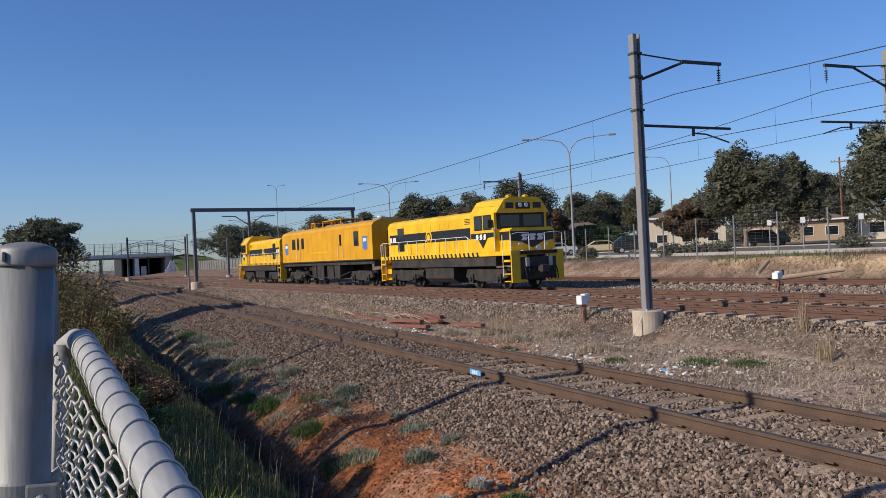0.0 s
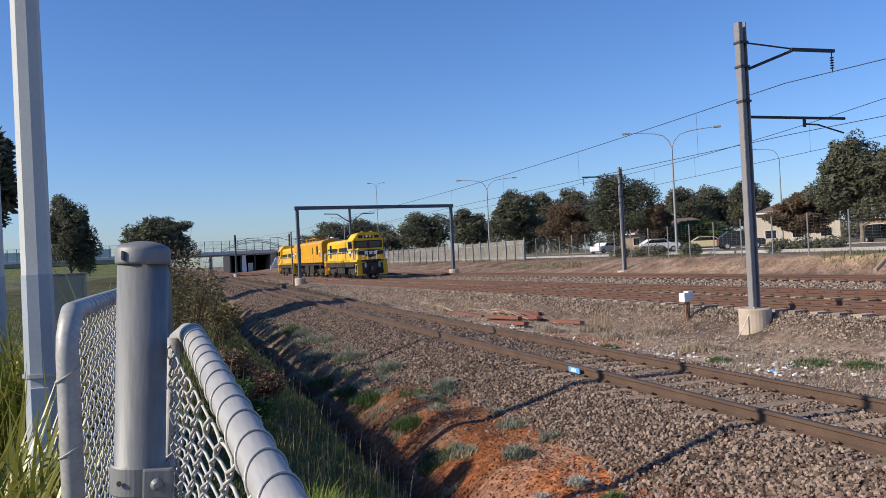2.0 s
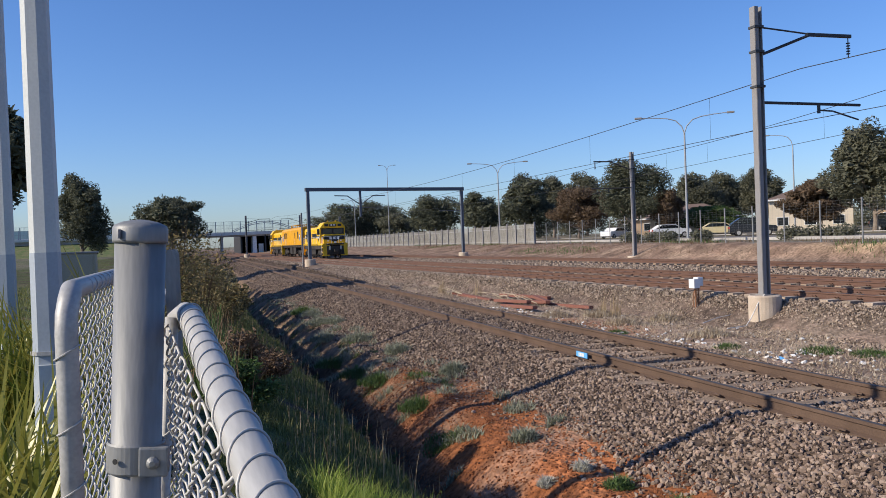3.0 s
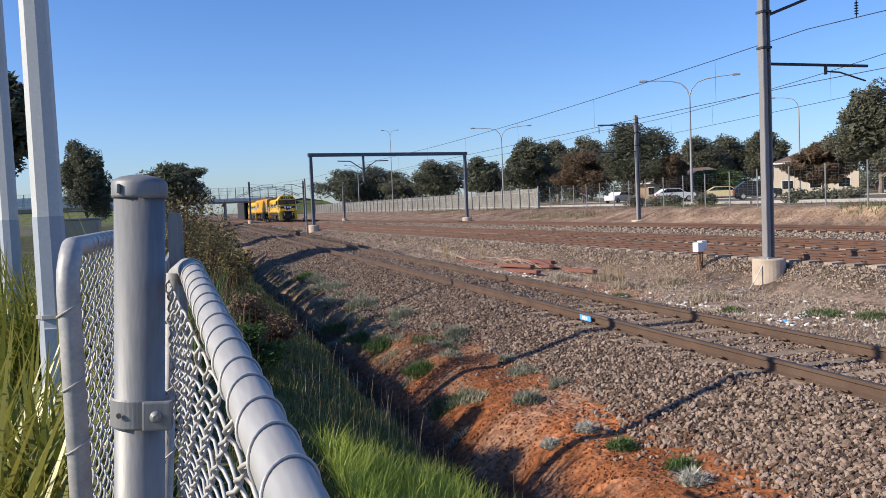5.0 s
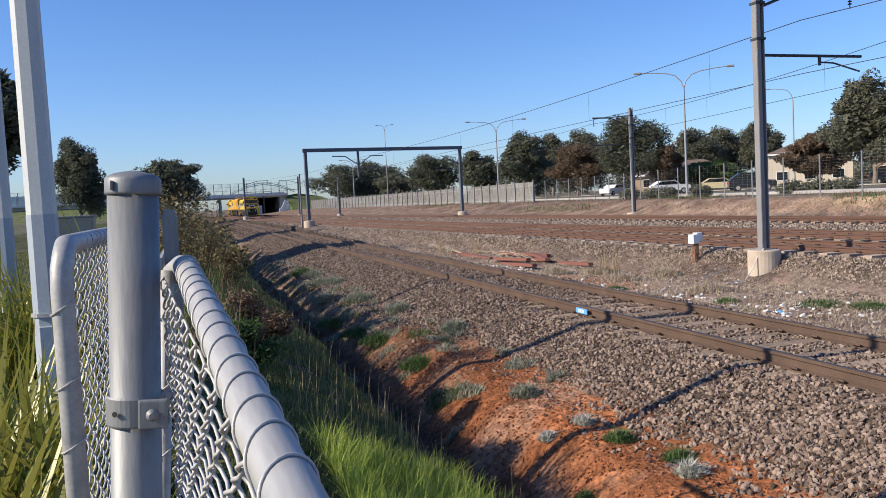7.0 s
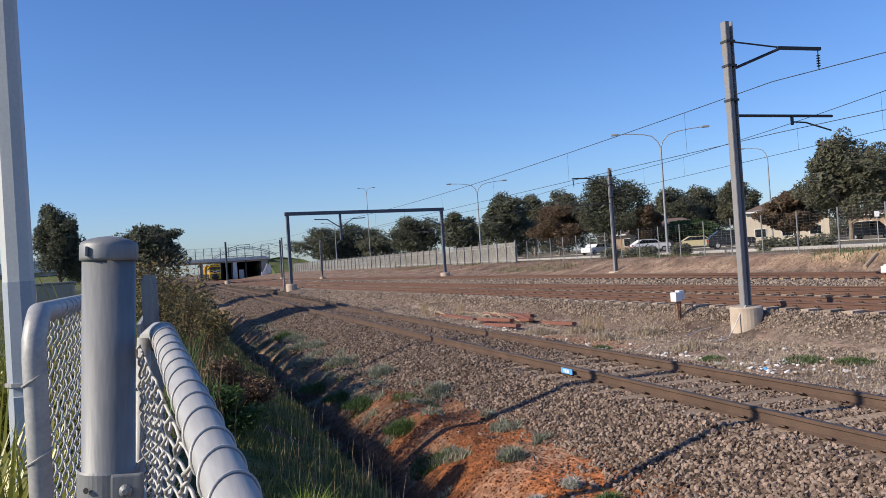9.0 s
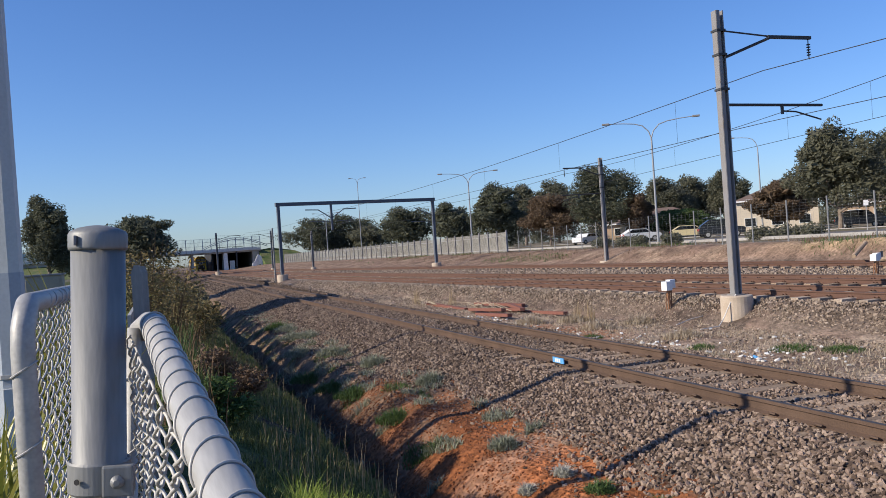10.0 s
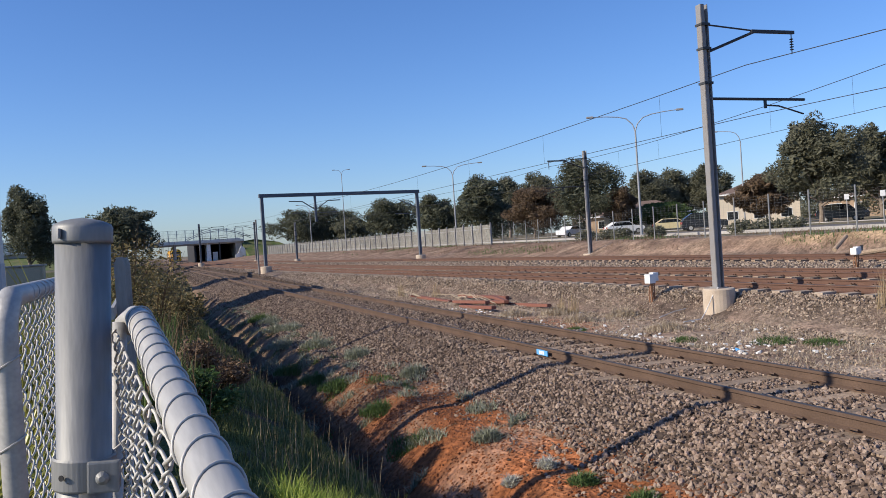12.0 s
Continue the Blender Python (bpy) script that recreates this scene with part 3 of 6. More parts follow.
def bogie(vehicle, y0, axles, half, label="grimy black bogie"):
    b = empty("bogie")
    b.parent, b.location = vehicle, (0, y0, 0)
    b["label"] = label
    for y in axles:
        wheelset(b, y)
    for s in (-1, 1):
        bm = bmesh.new()
        extrude(bm, [(-half, 0.56), (-half + .2, 0.93), (half - .2, 0.93), (half, 0.56), (half - .3, 0.5), (0.45, 0.36), (-0.45, 0.36), (-half + .3, 0.5)], s * 1.08 - 0.07, s * 1.08 + 0.07, "x")
        for y in axles:
            box(bm, s * 1.14 - 0.1, s * 1.14 + 0.1, y - 0.18, y + 0.18, 0.28, 0.72, bevel=0.03)
            lathe(bm, [(0.09, -0.05), (0.13, 0.0), (0.10, 0.10)], 10, pose(s * 1.22, y, 0.48, 0, 90 * s, 0))
        part("side_frame", bm, M_GRIME, b)
        for y in [(p + q) / 2 for p, q in zip(axles, axles[1:])]:
            bm = bmesh.new()
            for q in (-0.16, 0.16):
                lathe(bm, [(0.09, 0.42), (0.09, 0.8)], 10, pose(s * 1.02, y + q, 0))
            part("spring", bm, M_GRIME, b)
    part("bolster", boxm(-1.0, 1.0, -0.3, 0.3, 0.55, 0.95, bevel=0.03), M_GRIME, b)


def coupler(vehicle, y, s):
    bm = boxm(-0.12, 0.12, min(y, y + s * 0.55), max(y, y + s * 0.55), 0.78, 1.0, bevel=0.03)
    box(bm, -0.2, 0.2, min(y + s * .45, y + s * .75), max(y + s * .45, y + s * .75), 0.74, 1.06, bevel=0.05)
    part("coupler", bm, M_GRIME, vehicle)


def locomotive(label):
    t = tagged(empty("diesel_locomotive"), label, "locomotive", "yellow train")
    # frame and walkway
    part("frame", boxm(-1.42, 1.42, -8.6, 8.75, 1.22, 1.42, bevel=0.02), M_YELLOW, t)
    part("sill", boxm(-1.36, 1.36, -6.9, 7.0, 0.95, 1.22), M_GRIME, t)
    for s in (-1, 1):
        for i in range(26):
            y = -5.2 + i * 0.52
            bm = bmesh.new()
            o = [(y, 1.225), (y + 0.2, 1.225), (y + 0.30, 1.415), (y + 0.10, 1.415)]
            extrude(bm, o, s * 1.421, s * 1.426, "x")
            part("hazard_stripe", bm, M_BLACK, t)
    # long hood with rounded roof edges
    w = 1.18
    out = [(-w, 1.42), (-w, 3.45), (-w + .12, 3.66), (-w + .38, 3.76), (w - .38, 3.76), (w - .12, 3.66), (w, 3.45), (w, 1.42)]
    hood = part("long_hood", extrude(bmesh.new(), out, -4.35, 7.9), M_YELLOW, t)
    for s in (-1, 1):
        part("black_band", boxm(min(s * (w - .002), s * (w + .006)), max(s * (w - .002), s * (w + .006)), -4.3, 7.6, 2.25, 2.92), M_BLACK, hood)
        part("radiator_opening", boxm(min(s * w, s * (w + .02)), max(s * w, s * (w + .02)), 5.3, 6.3, 1.75, 3.30, bevel=0.01), M_GLASSDARK, hood, "dark radiator grille")
        for i in range(9):
            y = -3.9 + i * 1.02
            part("door_panel", boxm(min(s * (w + .004), s * (w + .018)), max(s * (w + .004), s * (w + .018)), y, y + 0.94, 1.5, 2.2, bevel=0.006), M_YELLOW, hood)
        for i in range(7):
            y = -1.2 + i * 0.62
            part("louvre", boxm(min(s * w, s * (w + .015)), max(s * w, s * (w + .015)), y, y + 0.5, 3.0, 3.3, bevel=0.006), M_YELLOW, hood)
        for i in range(4):
            part("vent_slot", boxm(min(s * w, s * (w + .016)), max(s * w, s * (w + .016)), -4.1, -3.2, 3.12 + i * .08, 3.15 + i * .08), M_BLACK, hood)
        em = lathe(bmesh.new(), [(0.44, 0), (0.44, 0.008), (0.40, 0.012)], 24, pose(s * (w + .012), 1.55, 2.58, 0, 90 * s, 0))
        e = part("round_emblem", em, M_YELLOW, hood, "round yellow emblem ringed in black")
        part("emblem_ring", lathe(bmesh.new(), [(0.31, 0.012), (0.31, 0.016), (0.28, 0.018)], 24, pose(s * (w + .012), 1.55, 2.58, 0, 90 * s, 0)), M_BLACK, e)
        part("emblem_core", lathe(bmesh.new(), [(0.22, 0.018), (0.22, 0.022), (0.2, 0.024)], 24, pose(s * (w + .012), 1.55, 2.58, 0, 90 * s, 0)), M_YELLOW, e)
        for i, ww in enumerate((0.26, 0.14, 0.26)):
            y = 6.62 + i * 0.34
            part("number_bar", boxm(min(s * (w + .006), s * (w + .012)), max(s * (w + .006), s * (w + .012)), y, y + ww, 2.42, 2.76), M_WHITE, hood)
    # roof gear
    part("radiator_fan", boxm(-0.55, 0.55, 3.9, 5.3, 3.75, 3.9, bevel=0.05), M_GRIME, t)
    part("radiator_fan", boxm(-0.45, 0.45, 6.0, 7.4, 3.75, 3.88, bevel=0.05), M_GRIME, t)
    part("exhaust_stack", boxm(-0.35, 0.35, -0.6, 0.6, 3.75, 3.92, bevel=0.05), M_GRIME, t)
    part("exhaust_cover", boxm(-0.3, 0.3, 1.6, 2.4, 3.75, 3.86, bevel=0.04), M_GRIME, t)
    # cab with chamfered roof
    c = 1.43
    out = [(-c, 1.42), (-c, 3.55), (-c + .42, 4.16), (-c + .75, 4.27), (c - .75, 4.27), (c - .42, 4.16), (c, 3.55), (c, 1.42)]
    cab = part("cab", extrude(bmesh.new(), out, -7.05, -4.35), M_YELLOW, t)
    part("roof_visor", extrude(bmesh.new(), [(-c, 3.53), (-c + .42, 4.15), (-c + .75, 4.28), (c - .75, 4.28), (c - .42, 4.15), (c, 3.53), (c - .1, 3.5), (-c + .1, 3.5)], -7.32, -7.05), M_YELLOW, cab)
    for s in (-1, 1):
        for y0, y1 in ((-6.75, -5.85), (-5.75, -4.85)):
            f = part("side_window", boxm(min(s * (c - .01), s * (c + .02)), max(s * (c - .01), s * (c + .02)), y0, y1, 2.72, 3.46, bevel=0.015), M_BLACK, cab, "black framed cab window")
            part("pane", boxm(min(s * (c + .01), s * (c + .025)), max(s * (c + .01), s * (c + .025)), y0 + .07, y1 - .07, 2.79, 3.39), M_GLASSDARK, f)
        bm = extrude(bmesh.new(), [(-7.02, 2.55), (-4.4, 2.55), (-4.4, 2.25), (-5.2, 2.25), (-5.75, 1.62), (-6.3, 2.25), (-7.02, 2.3)], s * (c + .002), s * (c + .008), "x")
        part("black_chevron", bm, M_BLACK, cab)
        bm = bmesh.new()
        for i in range(3):
            y = -4.95 - i * 0.42
            extrude(bm, [(y, 2.16), (y - .12, 2.26), (y - .05, 2.34), (y - .12, 2.48), (y - .36, 2.48), (y - .3, 2.4), (y - .36, 2.28), (y - .28, 2.16)], s * (c + .008), s * (c + .014), "x")
        part("logo_swoosh", bm, M_WHITE, cab, "white three-stroke logo shape")
        part("mirror", boxm(min(s * 1.46, s * 1.72), max(s * 1.46, s * 1.72), -6.98, -6.9, 2.8, 3.2, bevel=0.02), M_BLACK, cab)
    part("window_band", extrude(bmesh.new(), [(-1.30, 2.72), (1.30, 2.72), (1.30, 3.50), (-1.30, 3.50)], -7.062, -7.052), M_BLACK, cab, "black band round the windscreens")
    for x0, x1 in ((-1.18, -0.06), (0.06, 1.18)):
        f = part("windscreen", boxm(x0, x1, -7.09, -7.04, 2.78, 3.45, bevel=0.015), M_BLACK, cab, "black framed windscreen")
        part("pane", boxm(x0 + .06, x1 - .06, -7.105, -7.08, 2.84, 3.40), M_GLASSDARK, f)
    part("headlight_box", boxm(-0.4, 0.4, -7.37, -7.05, 3.68, 4.0, bevel=0.04), M_BLACK, cab)
    for x in (-0.95, 0.55):
        part("number_box", boxm(x, x + .42, -7.40, -7.33, 3.72, 4.0, bevel=0.02), M_BLACK, cab)
    for x in (-0.16, 0.16):
        part("headlight", lathe(bmesh.new(), [(0.11, 0), (0.11, 0.03), (0.09, 0.04)], 12, pose(x, -7.36, 3.87, 90)), M_WHITE, cab)
    part("brow", boxm(-1.05, 1.05, -7.345, -7.31, 3.62, 4.1, bevel=0.02), M_YELLOW, cab, "yellow brow with black number boxes")
    for x in (-0.5, 0.4):
        part("horn", tubem([(x, -6.6, 4.35), (x, -7.0, 4.36)], 0.04, 8, 0.09), M_YELLOW, cab)
    part("antenna", tubem([(0.1, -5.6, 4.25), (0.1, -5.6, 4.6)], 0.02, 6), M_BLACK, cab)
    # nose
    out = [(-1.2, 1.42), (-1.2, 2.6), (-1.05, 2.74), (1.05, 2.74), (1.2, 2.6), (1.2, 1.42)]
    nose = part("short_hood", extrude(bmesh.new(), out, -8.15, -7.05), M_YELLOW, t)
    bm = extrude(bmesh.new(), [(-1.16, 2.55), (1.16, 2.55), (1.16, 2.0), (0.62, 1.95), (0.0, 1.55), (-0.62, 1.95), (-1.16, 2.0)], -8.158, -8.152)
    part("black_panel", bm, M_BLACK, nose)
    bm = bmesh.new()
    for i in range(3):
        x = -0.62 + i * 0.42
        extrude(bm, [(x, 2.0), (x + .3, 2.0), (x + .36, 2.14), (x + .26, 2.22), (x + .38, 2.26), (x + .36, 2.38), (x + .08, 2.38), (x, 2.28), (x + .1, 2.18)], -8.172, -8.16)
    part("logo_swoosh", bm, M_WHITE, nose, "white three-stroke logo shape")
    for s in (-1, 1):
        part("black_side_panel", boxm(min(s * 1.2, s * 1.208), max(s * 1.2, s * 1.208), -8.1, -7.1, 2.05, 2.55), M_BLACK, nose)
        part("marker_light", lathe(bmesh.new(), [(0.09, 0), (0.09, 0.05), (0.06, 0.07)], 12, pose(s * 0.72, -8.16, 1.78, 90)), M_WHITE, nose)
        part("ditch_light", lathe(bmesh.new(), [(0.1, 0), (0.1, 0.06), (0.07, 0.08)], 12, pose(s * 0.85, -8.64, 1.34, 90)), M_WHITE, t)
    # ends: steps, pilots, couplers, hoses, handrails
    for y, s in ((-8.6, -1), (8.75, 1)):
        for q in (-1, 1):
            part("pilot_panel", boxm(min(q * .6, q * 1.4), max(q * .6, q * 1.4), min(y, y - s * .1), max(y, y - s * .1), 0.32, 1.22, bevel=0.01), M_YELLOW, t)
            for k in range(3):
                part("step", boxm(min(q * 1.0, q * 1.42), max(q * 1.0, q * 1.42), min(y - s * .1, y - s * .75), max(y - s * .1, y - s * .75), 0.36 + k * .33, 0.40 + k * .33), M_YELLOW, t)
            part("step_side", boxm(q * 1.0 - .02, q * 1.0 + .02, min(y - s * .1, y - s * .75), max(y - s * .1, y - s * .75), 0.30, 1.22), M_YELLOW, t)
            bm = tubem([(q * 1.38, y - s * .04, 0.5), (q * 1.38, y - s * .04, 2.35), (q * 1.05, y - s * .04, 2.45), (q * .42, y - s * .04, 2.4), (q * .42, y - s * .04, 1.42)], 0.022, 6)
            part("end_handrail", bm, M_WHITE, t)
            part("entry_handrail", tubem([(q * 1.41, y - s * .85, 0.6), (q * 1.41, y - s * .85, 2.35)], 0.02, 6), M_WHITE, t)
        part("drawgear_plate", boxm(-0.95, 0.95, min(y + s * .005, y + s * .05), max(y + s * .005, y + s * .05), 0.45, 1.12, bevel=0.02), M_GRIME, t)
        for x in (-.62, .62):
            part("jumper_socket", boxm(x - .09, x + .09, min(y + s * .05, y + s * .14), max(y + s * .05, y + s * .14), 0.92, 1.12, bevel=0.02), M_GALV, t)
        part("warning_disc", lathe(bmesh.new(), [(0.14, 0), (0.14, 0.02), (0.12, 0.025)], 18, pose(0, y + s * .14, 1.56, 90 if s < 0 else -90)), M_WHITE, t, "round pale disc on the headstock")
        part("anticlimber", boxm(-1.0, 1.0, min(y, y + s * .12), max(y, y + s * .12), 1.24, 1.40, bevel=0.01), M_GRIME, t)
        coupler(t, y, s)
        for x in (-.75, -.55, -.38, .38, .55, .75, .92):
            bm = tubem([(x, y + s * .02, 1.05), (x, y + s * .16, 0.85), (x + .03, y + s * .2, 0.55), (x + .08, y + s * .1, 0.42)], 0.028, 6)
            part("brake_hose", bm, M_RUBBER, t)
    for s in (-1, 1):
        top = [(s * 1.39, -4.2, 2.2)] + [(s * 1.39, yy, 2.42) for yy in (-3.7, 0, 4, 8.4)] + [(s * 1.39, 8.7, 2.2)]
        part("side_handrail", tubem(top, 0.02, 6), M_WHITE, t)
        for i in range(10):
            y = -3.9 + i * 1.36
            part("stanchion", tubem([(s * 1.39, y, 1.42), (s * 1.39, y, 2.4)], 0.017, 6), M_WHITE, t)
        bm = tubem([(s * 1.45, -7.15, 1.5), (s * 1.5, -7.15, 1.6), (s * 1.5, -7.15, 2.7), (s * 1.45, -7.15, 2.8)], 0.018, 6)
        part("cab_grab_rail", bm, M_WHITE, t)
    # tank and bogies
    part("fuel_tank", extrude(bmesh.new(), [(-1.25, 0.98), (-1.25, 0.5), (-1.0, 0.28), (1.0, 0.28), (1.25, 0.5), (1.25, 0.98)], -1.7, 2.1), M_GRIME, t)
    part("air_reservoir", tubem([(-1.1, 2.3, 0.75), (-1.1, 3.3, 0.75)], 0.22, 12), M_GRIME, t)
    bogie(t, -5.3, (-1.22, 1.22), 1.85)
    bogie(t, 5.5, (-1.22, 1.22), 1.85)
    return t


def van():
    t = tagged(empty("crew_van"), "orange-yellow steel rail van coupled between two locomotives", "rail carriage", "yellow train")
    L, w = 10.4, 1.42
    out = [(-w, 1.12), (-w, 3.62), (-w + .14, 3.82), (-w + .55, 3.98), (w - .55, 3.98), (w - .14, 3.82), (w, 3.62), (w, 1.12)]
    body = part("body", extrude(bmesh.new(), out, -L, L), M_ORANGE, t)
    part("underframe", boxm(-1.3, 1.3, -L, L, 0.86, 1.12), M_GRIME, t)
    part("roof", extrude(bmesh.new(), [(-w - .01, 3.64), (-w + .13, 3.84), (-w + .55, 4.0), (w - .55, 4.0), (w - .13, 3.84), (w + .01, 3.64)], -L - .04, L + .04), M_ORANGE, body)
    for s in (-1, 1):
        def on(name, y0, y1, z0, z1, m, d=0.02, label=""):
            return part(name, boxm(min(s * (w - .005), s * (w + d)), max(s * (w - .005), s * (w + d)), y0, y1, z0, z1, bevel=0.006), m, body, label)
        for y0, y1, z0, z1 in ((-7.9, -7.0, 2.35, 3.4), (4.3, 4.95, 2.5, 3.35), (5.6, 6.1, 2.4, 3.4), (6.6, 7.5, 2.5, 3.35)):
            f = on("window", y0, y1, z0, z1, M_GRIME, 0.02, "narrow dark window")
            part("pane", boxm(min(s * w, s * (w + .025)), max(s * w, s * (w + .025)), y0 + .06, y1 - .06, z0 + .06, z1 - .06), M_GLASSDARK, f)
        for y0 in (-4.7, 5.35):
            d = on("side_door", y0, y0 + 0.8, 1.25, 3.5, M_ORANGE, 0.012)
            part("door_pane", boxm(min(s * w, s * (w + .018)), max(s * w, s * (w + .018)), y0 + .2, y0 + .6, 2.5, 3.3), M_GLASSDARK, d)
            for q in (-0.08, 0.88):
                part("grab_rail", tubem([(s * (w + .05), y0 + q, 1.3), (s * (w + .05), y0 + q, 2.4)], 0.016, 6), M_WHITE, body)
        for y0 in (-9.5, 8.7):
            bm = extrude(bmesh.new(), [(y0, 3.05), (y0 + .85, 3.05), (y0 + .85, 2.1), (y0 + .42, 1.85), (y0, 2.1)], s * (w + .002), s * (w + .01), "x")
            sh = part("blue_shield", bm, M_BLUE, body, "blue shield panel with pale lettering bars")
            part("lettering_bar", boxm(min(s * (w + .01), s * (w + .013)), max(s * (w + .01), s * (w + .013)), y0 + .12, y0 + .73, 2.72, 2.92), M_WHITE, sh)
        for i in range(17):
            y = -L + 0.6 + i * 1.2
            part("panel_rib", boxm(min(s * w, s * (w + .008)), max(s * w, s * (w + .008)), y, y + 0.03, 1.14, 3.6), M_ORANGE, body)
        part("sill_strip", boxm(min(s * w, s * (w + .015)), max(s * w, s * (w + .015)), -L, L, 1.10, 1.17), M_GRIME, body)
        part("faded_lettering_bar", boxm(min(s * w, s * (w + .004)), max(s * w, s * (w + .004)), -1.5, 2.5, 1.9, 2.02), M_YELLOW, body)
        part("truss_rod", tubem([(s * 1.2, -5.5, 0.9), (s * 1.2, -2.5, 0.5), (s * 1.2, 2.5, 0.5), (s * 1.2, 5.5, 0.9)], 0.03, 6), M_GRIME, t)
    for y0, y1, hh in ((-9.8, -8.4, .30), (-6.5, -5.7, .22), (-2.5, 1.5, .26), (3.5, 4.3, .3), (7.0, 8.6, .26)):
        part("roof_unit", boxm(-0.6, 0.6, y0, y1, 3.98, 3.98 + hh * .5, bevel=0.05), M_STEEL, t)
    for y0, y1 in ((-2.6, 1.6), (3.4, 4.4)):
        bm = boxm(-0.8, 0.8, y0, y1, 4.36, 4.41)
        for x in (-0.75, 0.75):
            for y in (y0 + .06, (y0 + y1) / 2, y1 - .06):
                box(bm, x - .04, x + .04, y - .04, y + .04, 3.9, 4.36)
        part("roof_platform", bm, M_ORANGE, t, "raised yellow roof platform on short legs")
    part("roof_vent", lathe(bmesh.new(), [(0.16, 3.95), (0.16, 4.2), (0.24, 4.22), (0.2, 4.32)], 12, pose(0.3, -7.4, 0)), M_WHITE, t)
    for y0, y1, x0, z0 in ((-3.4, -2.2, -1.25, .45), (-1.8, -.4, -1.2, .4), (.2, 1.8, -1.25, .42), (2.2, 3.2, -1.2, .5), (-3, -1, .5, .45), (0.5, 2.5, .5, .45)):
        part("equipment_box", boxm(x0, x0 + .7, y0, y1, z0, 0.87, bevel=0.02), M_GRIME, t)
    for s in (-1, 1):
        y = s * L
        coupler(t, y, s)
        part("gangway_door", boxm(-0.42, 0.42, min(y, y + s * .03), max(y, y + s * .03), 1.2, 3.3, bevel=0.01), M_GRIME, t)
        part("buffer_beam", boxm(-1.35, 1.35, min(y - s * .1, y + s * .02), max(y - s * .1, y + s * .02), 0.72, 1.1), M_GRIME, t)
        bogie(t, s * 7.4, (-1.15, 1.15), 1.75)
    return t


def proportion(t, k, lift, low=0.0):
    """Bring a vehicle built long and low-floored to its true length and floor height; wheels, bogies and drawgear keep their shape."""
    done = set()
    for o in t.children_recursive:
        b = o if o.type == "EMPTY" else o.parent
        while b is not t and b.type != "EMPTY":
            b = b.parent
        if o.type == "EMPTY":
            o.location.y *= k
        elif b is t and o.data.name not in done:
            done.add(o.data.name)
            rise = not o.name.startswith(("coupler", "brake_hose", "air_reservoir", "equipment_box", "truss_rod"))
            hung = o.name.startswith(("underframe", "buffer_beam", "sill_strip"))
            box_top = o.name.startswith("equipment_box")
            for v in o.data.vertices:
                v.co.y *= k
                z = v.co.z
                if hung or (box_top and z > 0.75):
                    v.co.z += lift
                    continue
                if z > 2.72:
                    v.co.z -= low * (z - 2.72) / 1.5
                if rise and z > 0.86:
                    v.co.z += lift * (min(1, (z - 0.86) / 0.22) if z < 1.42 else max(0, 1 - (z - 1.42) / 1.3))


LOCO_A = locomotive("yellow and black diesel locomotive with white handrails")
proportion(LOCO_A, 0.79, 0.30, 0.12)
VAN = van()
proportion(VAN, 0.84, 0.48)
LOCO_B = copy_thing(LOCO_A, pose(0, 0, 0))
tagged(LOCO_B, "yellow and black diesel locomotive trailing at the train's far end")
# ---- trees and bushes ----
def crown_mesh(name, blobs, count, size, material, seed, fill=0.45, up=0.25, loose=0.7, inner=()):
    """Leaf clumps scattered through lumps (centre, radii); each clump is a small bent four-sided leaf spray; inner lumps take coarse sprays."""
    rng = random.Random(seed)
    vs, fs = [], []
    tot = sum((b[1][0] * b[1][1] * b[1][2]) ** 0.8 for b in blobs)
    work = [(c, r, int(count * (r[0] * r[1] * r[2]) ** 0.8 / tot), size, fill) for c, r in blobs]
    work += [(c, r, 130, size * 2.6, 0.1) for c, r in inner]
    for c, r, n, size, fill in work:
        for _ in range(n):
            d = Vector((rng.gauss(0, 1), rng.gauss(0, 1), rng.gauss(0, 1))).normalized()
            k = fill + (1 - fill) * rng.random() ** 0.6
            k *= 1 + 0.22 * noise.noise(Vector(c) * 0.7 + d * 1.8)
            p = Vector((c[0] + d.x * r[0] * k, c[1] + d.y * r[1] * k, c[2] + d.z * r[2] * k))
            s = size * rng.uniform(0.5, 1.5)
            a = Vector((rng.gauss(0, 1), rng.gauss(0, 1), rng.gauss(0, .6))).normalized()
            b = a.cross(d + Vector((rng.gauss(0, loose), rng.gauss(0, loose), up + rng.gauss(0, loose)))).normalized()
            i = len(vs)
            q = a.cross(b) * s * 0.25
            vs += [p - a * s, p + b * s * .45 + q, p + a * s, p - b * s * .45 + q]
            fs += [(i, i + 1, i + 2), (i, i + 2, i + 3)]
    me = bpy.data.meshes.new(name)
    me.from_pydata([tuple(v) for v in vs], [], fs)
    me.materials.append(material)
    return me


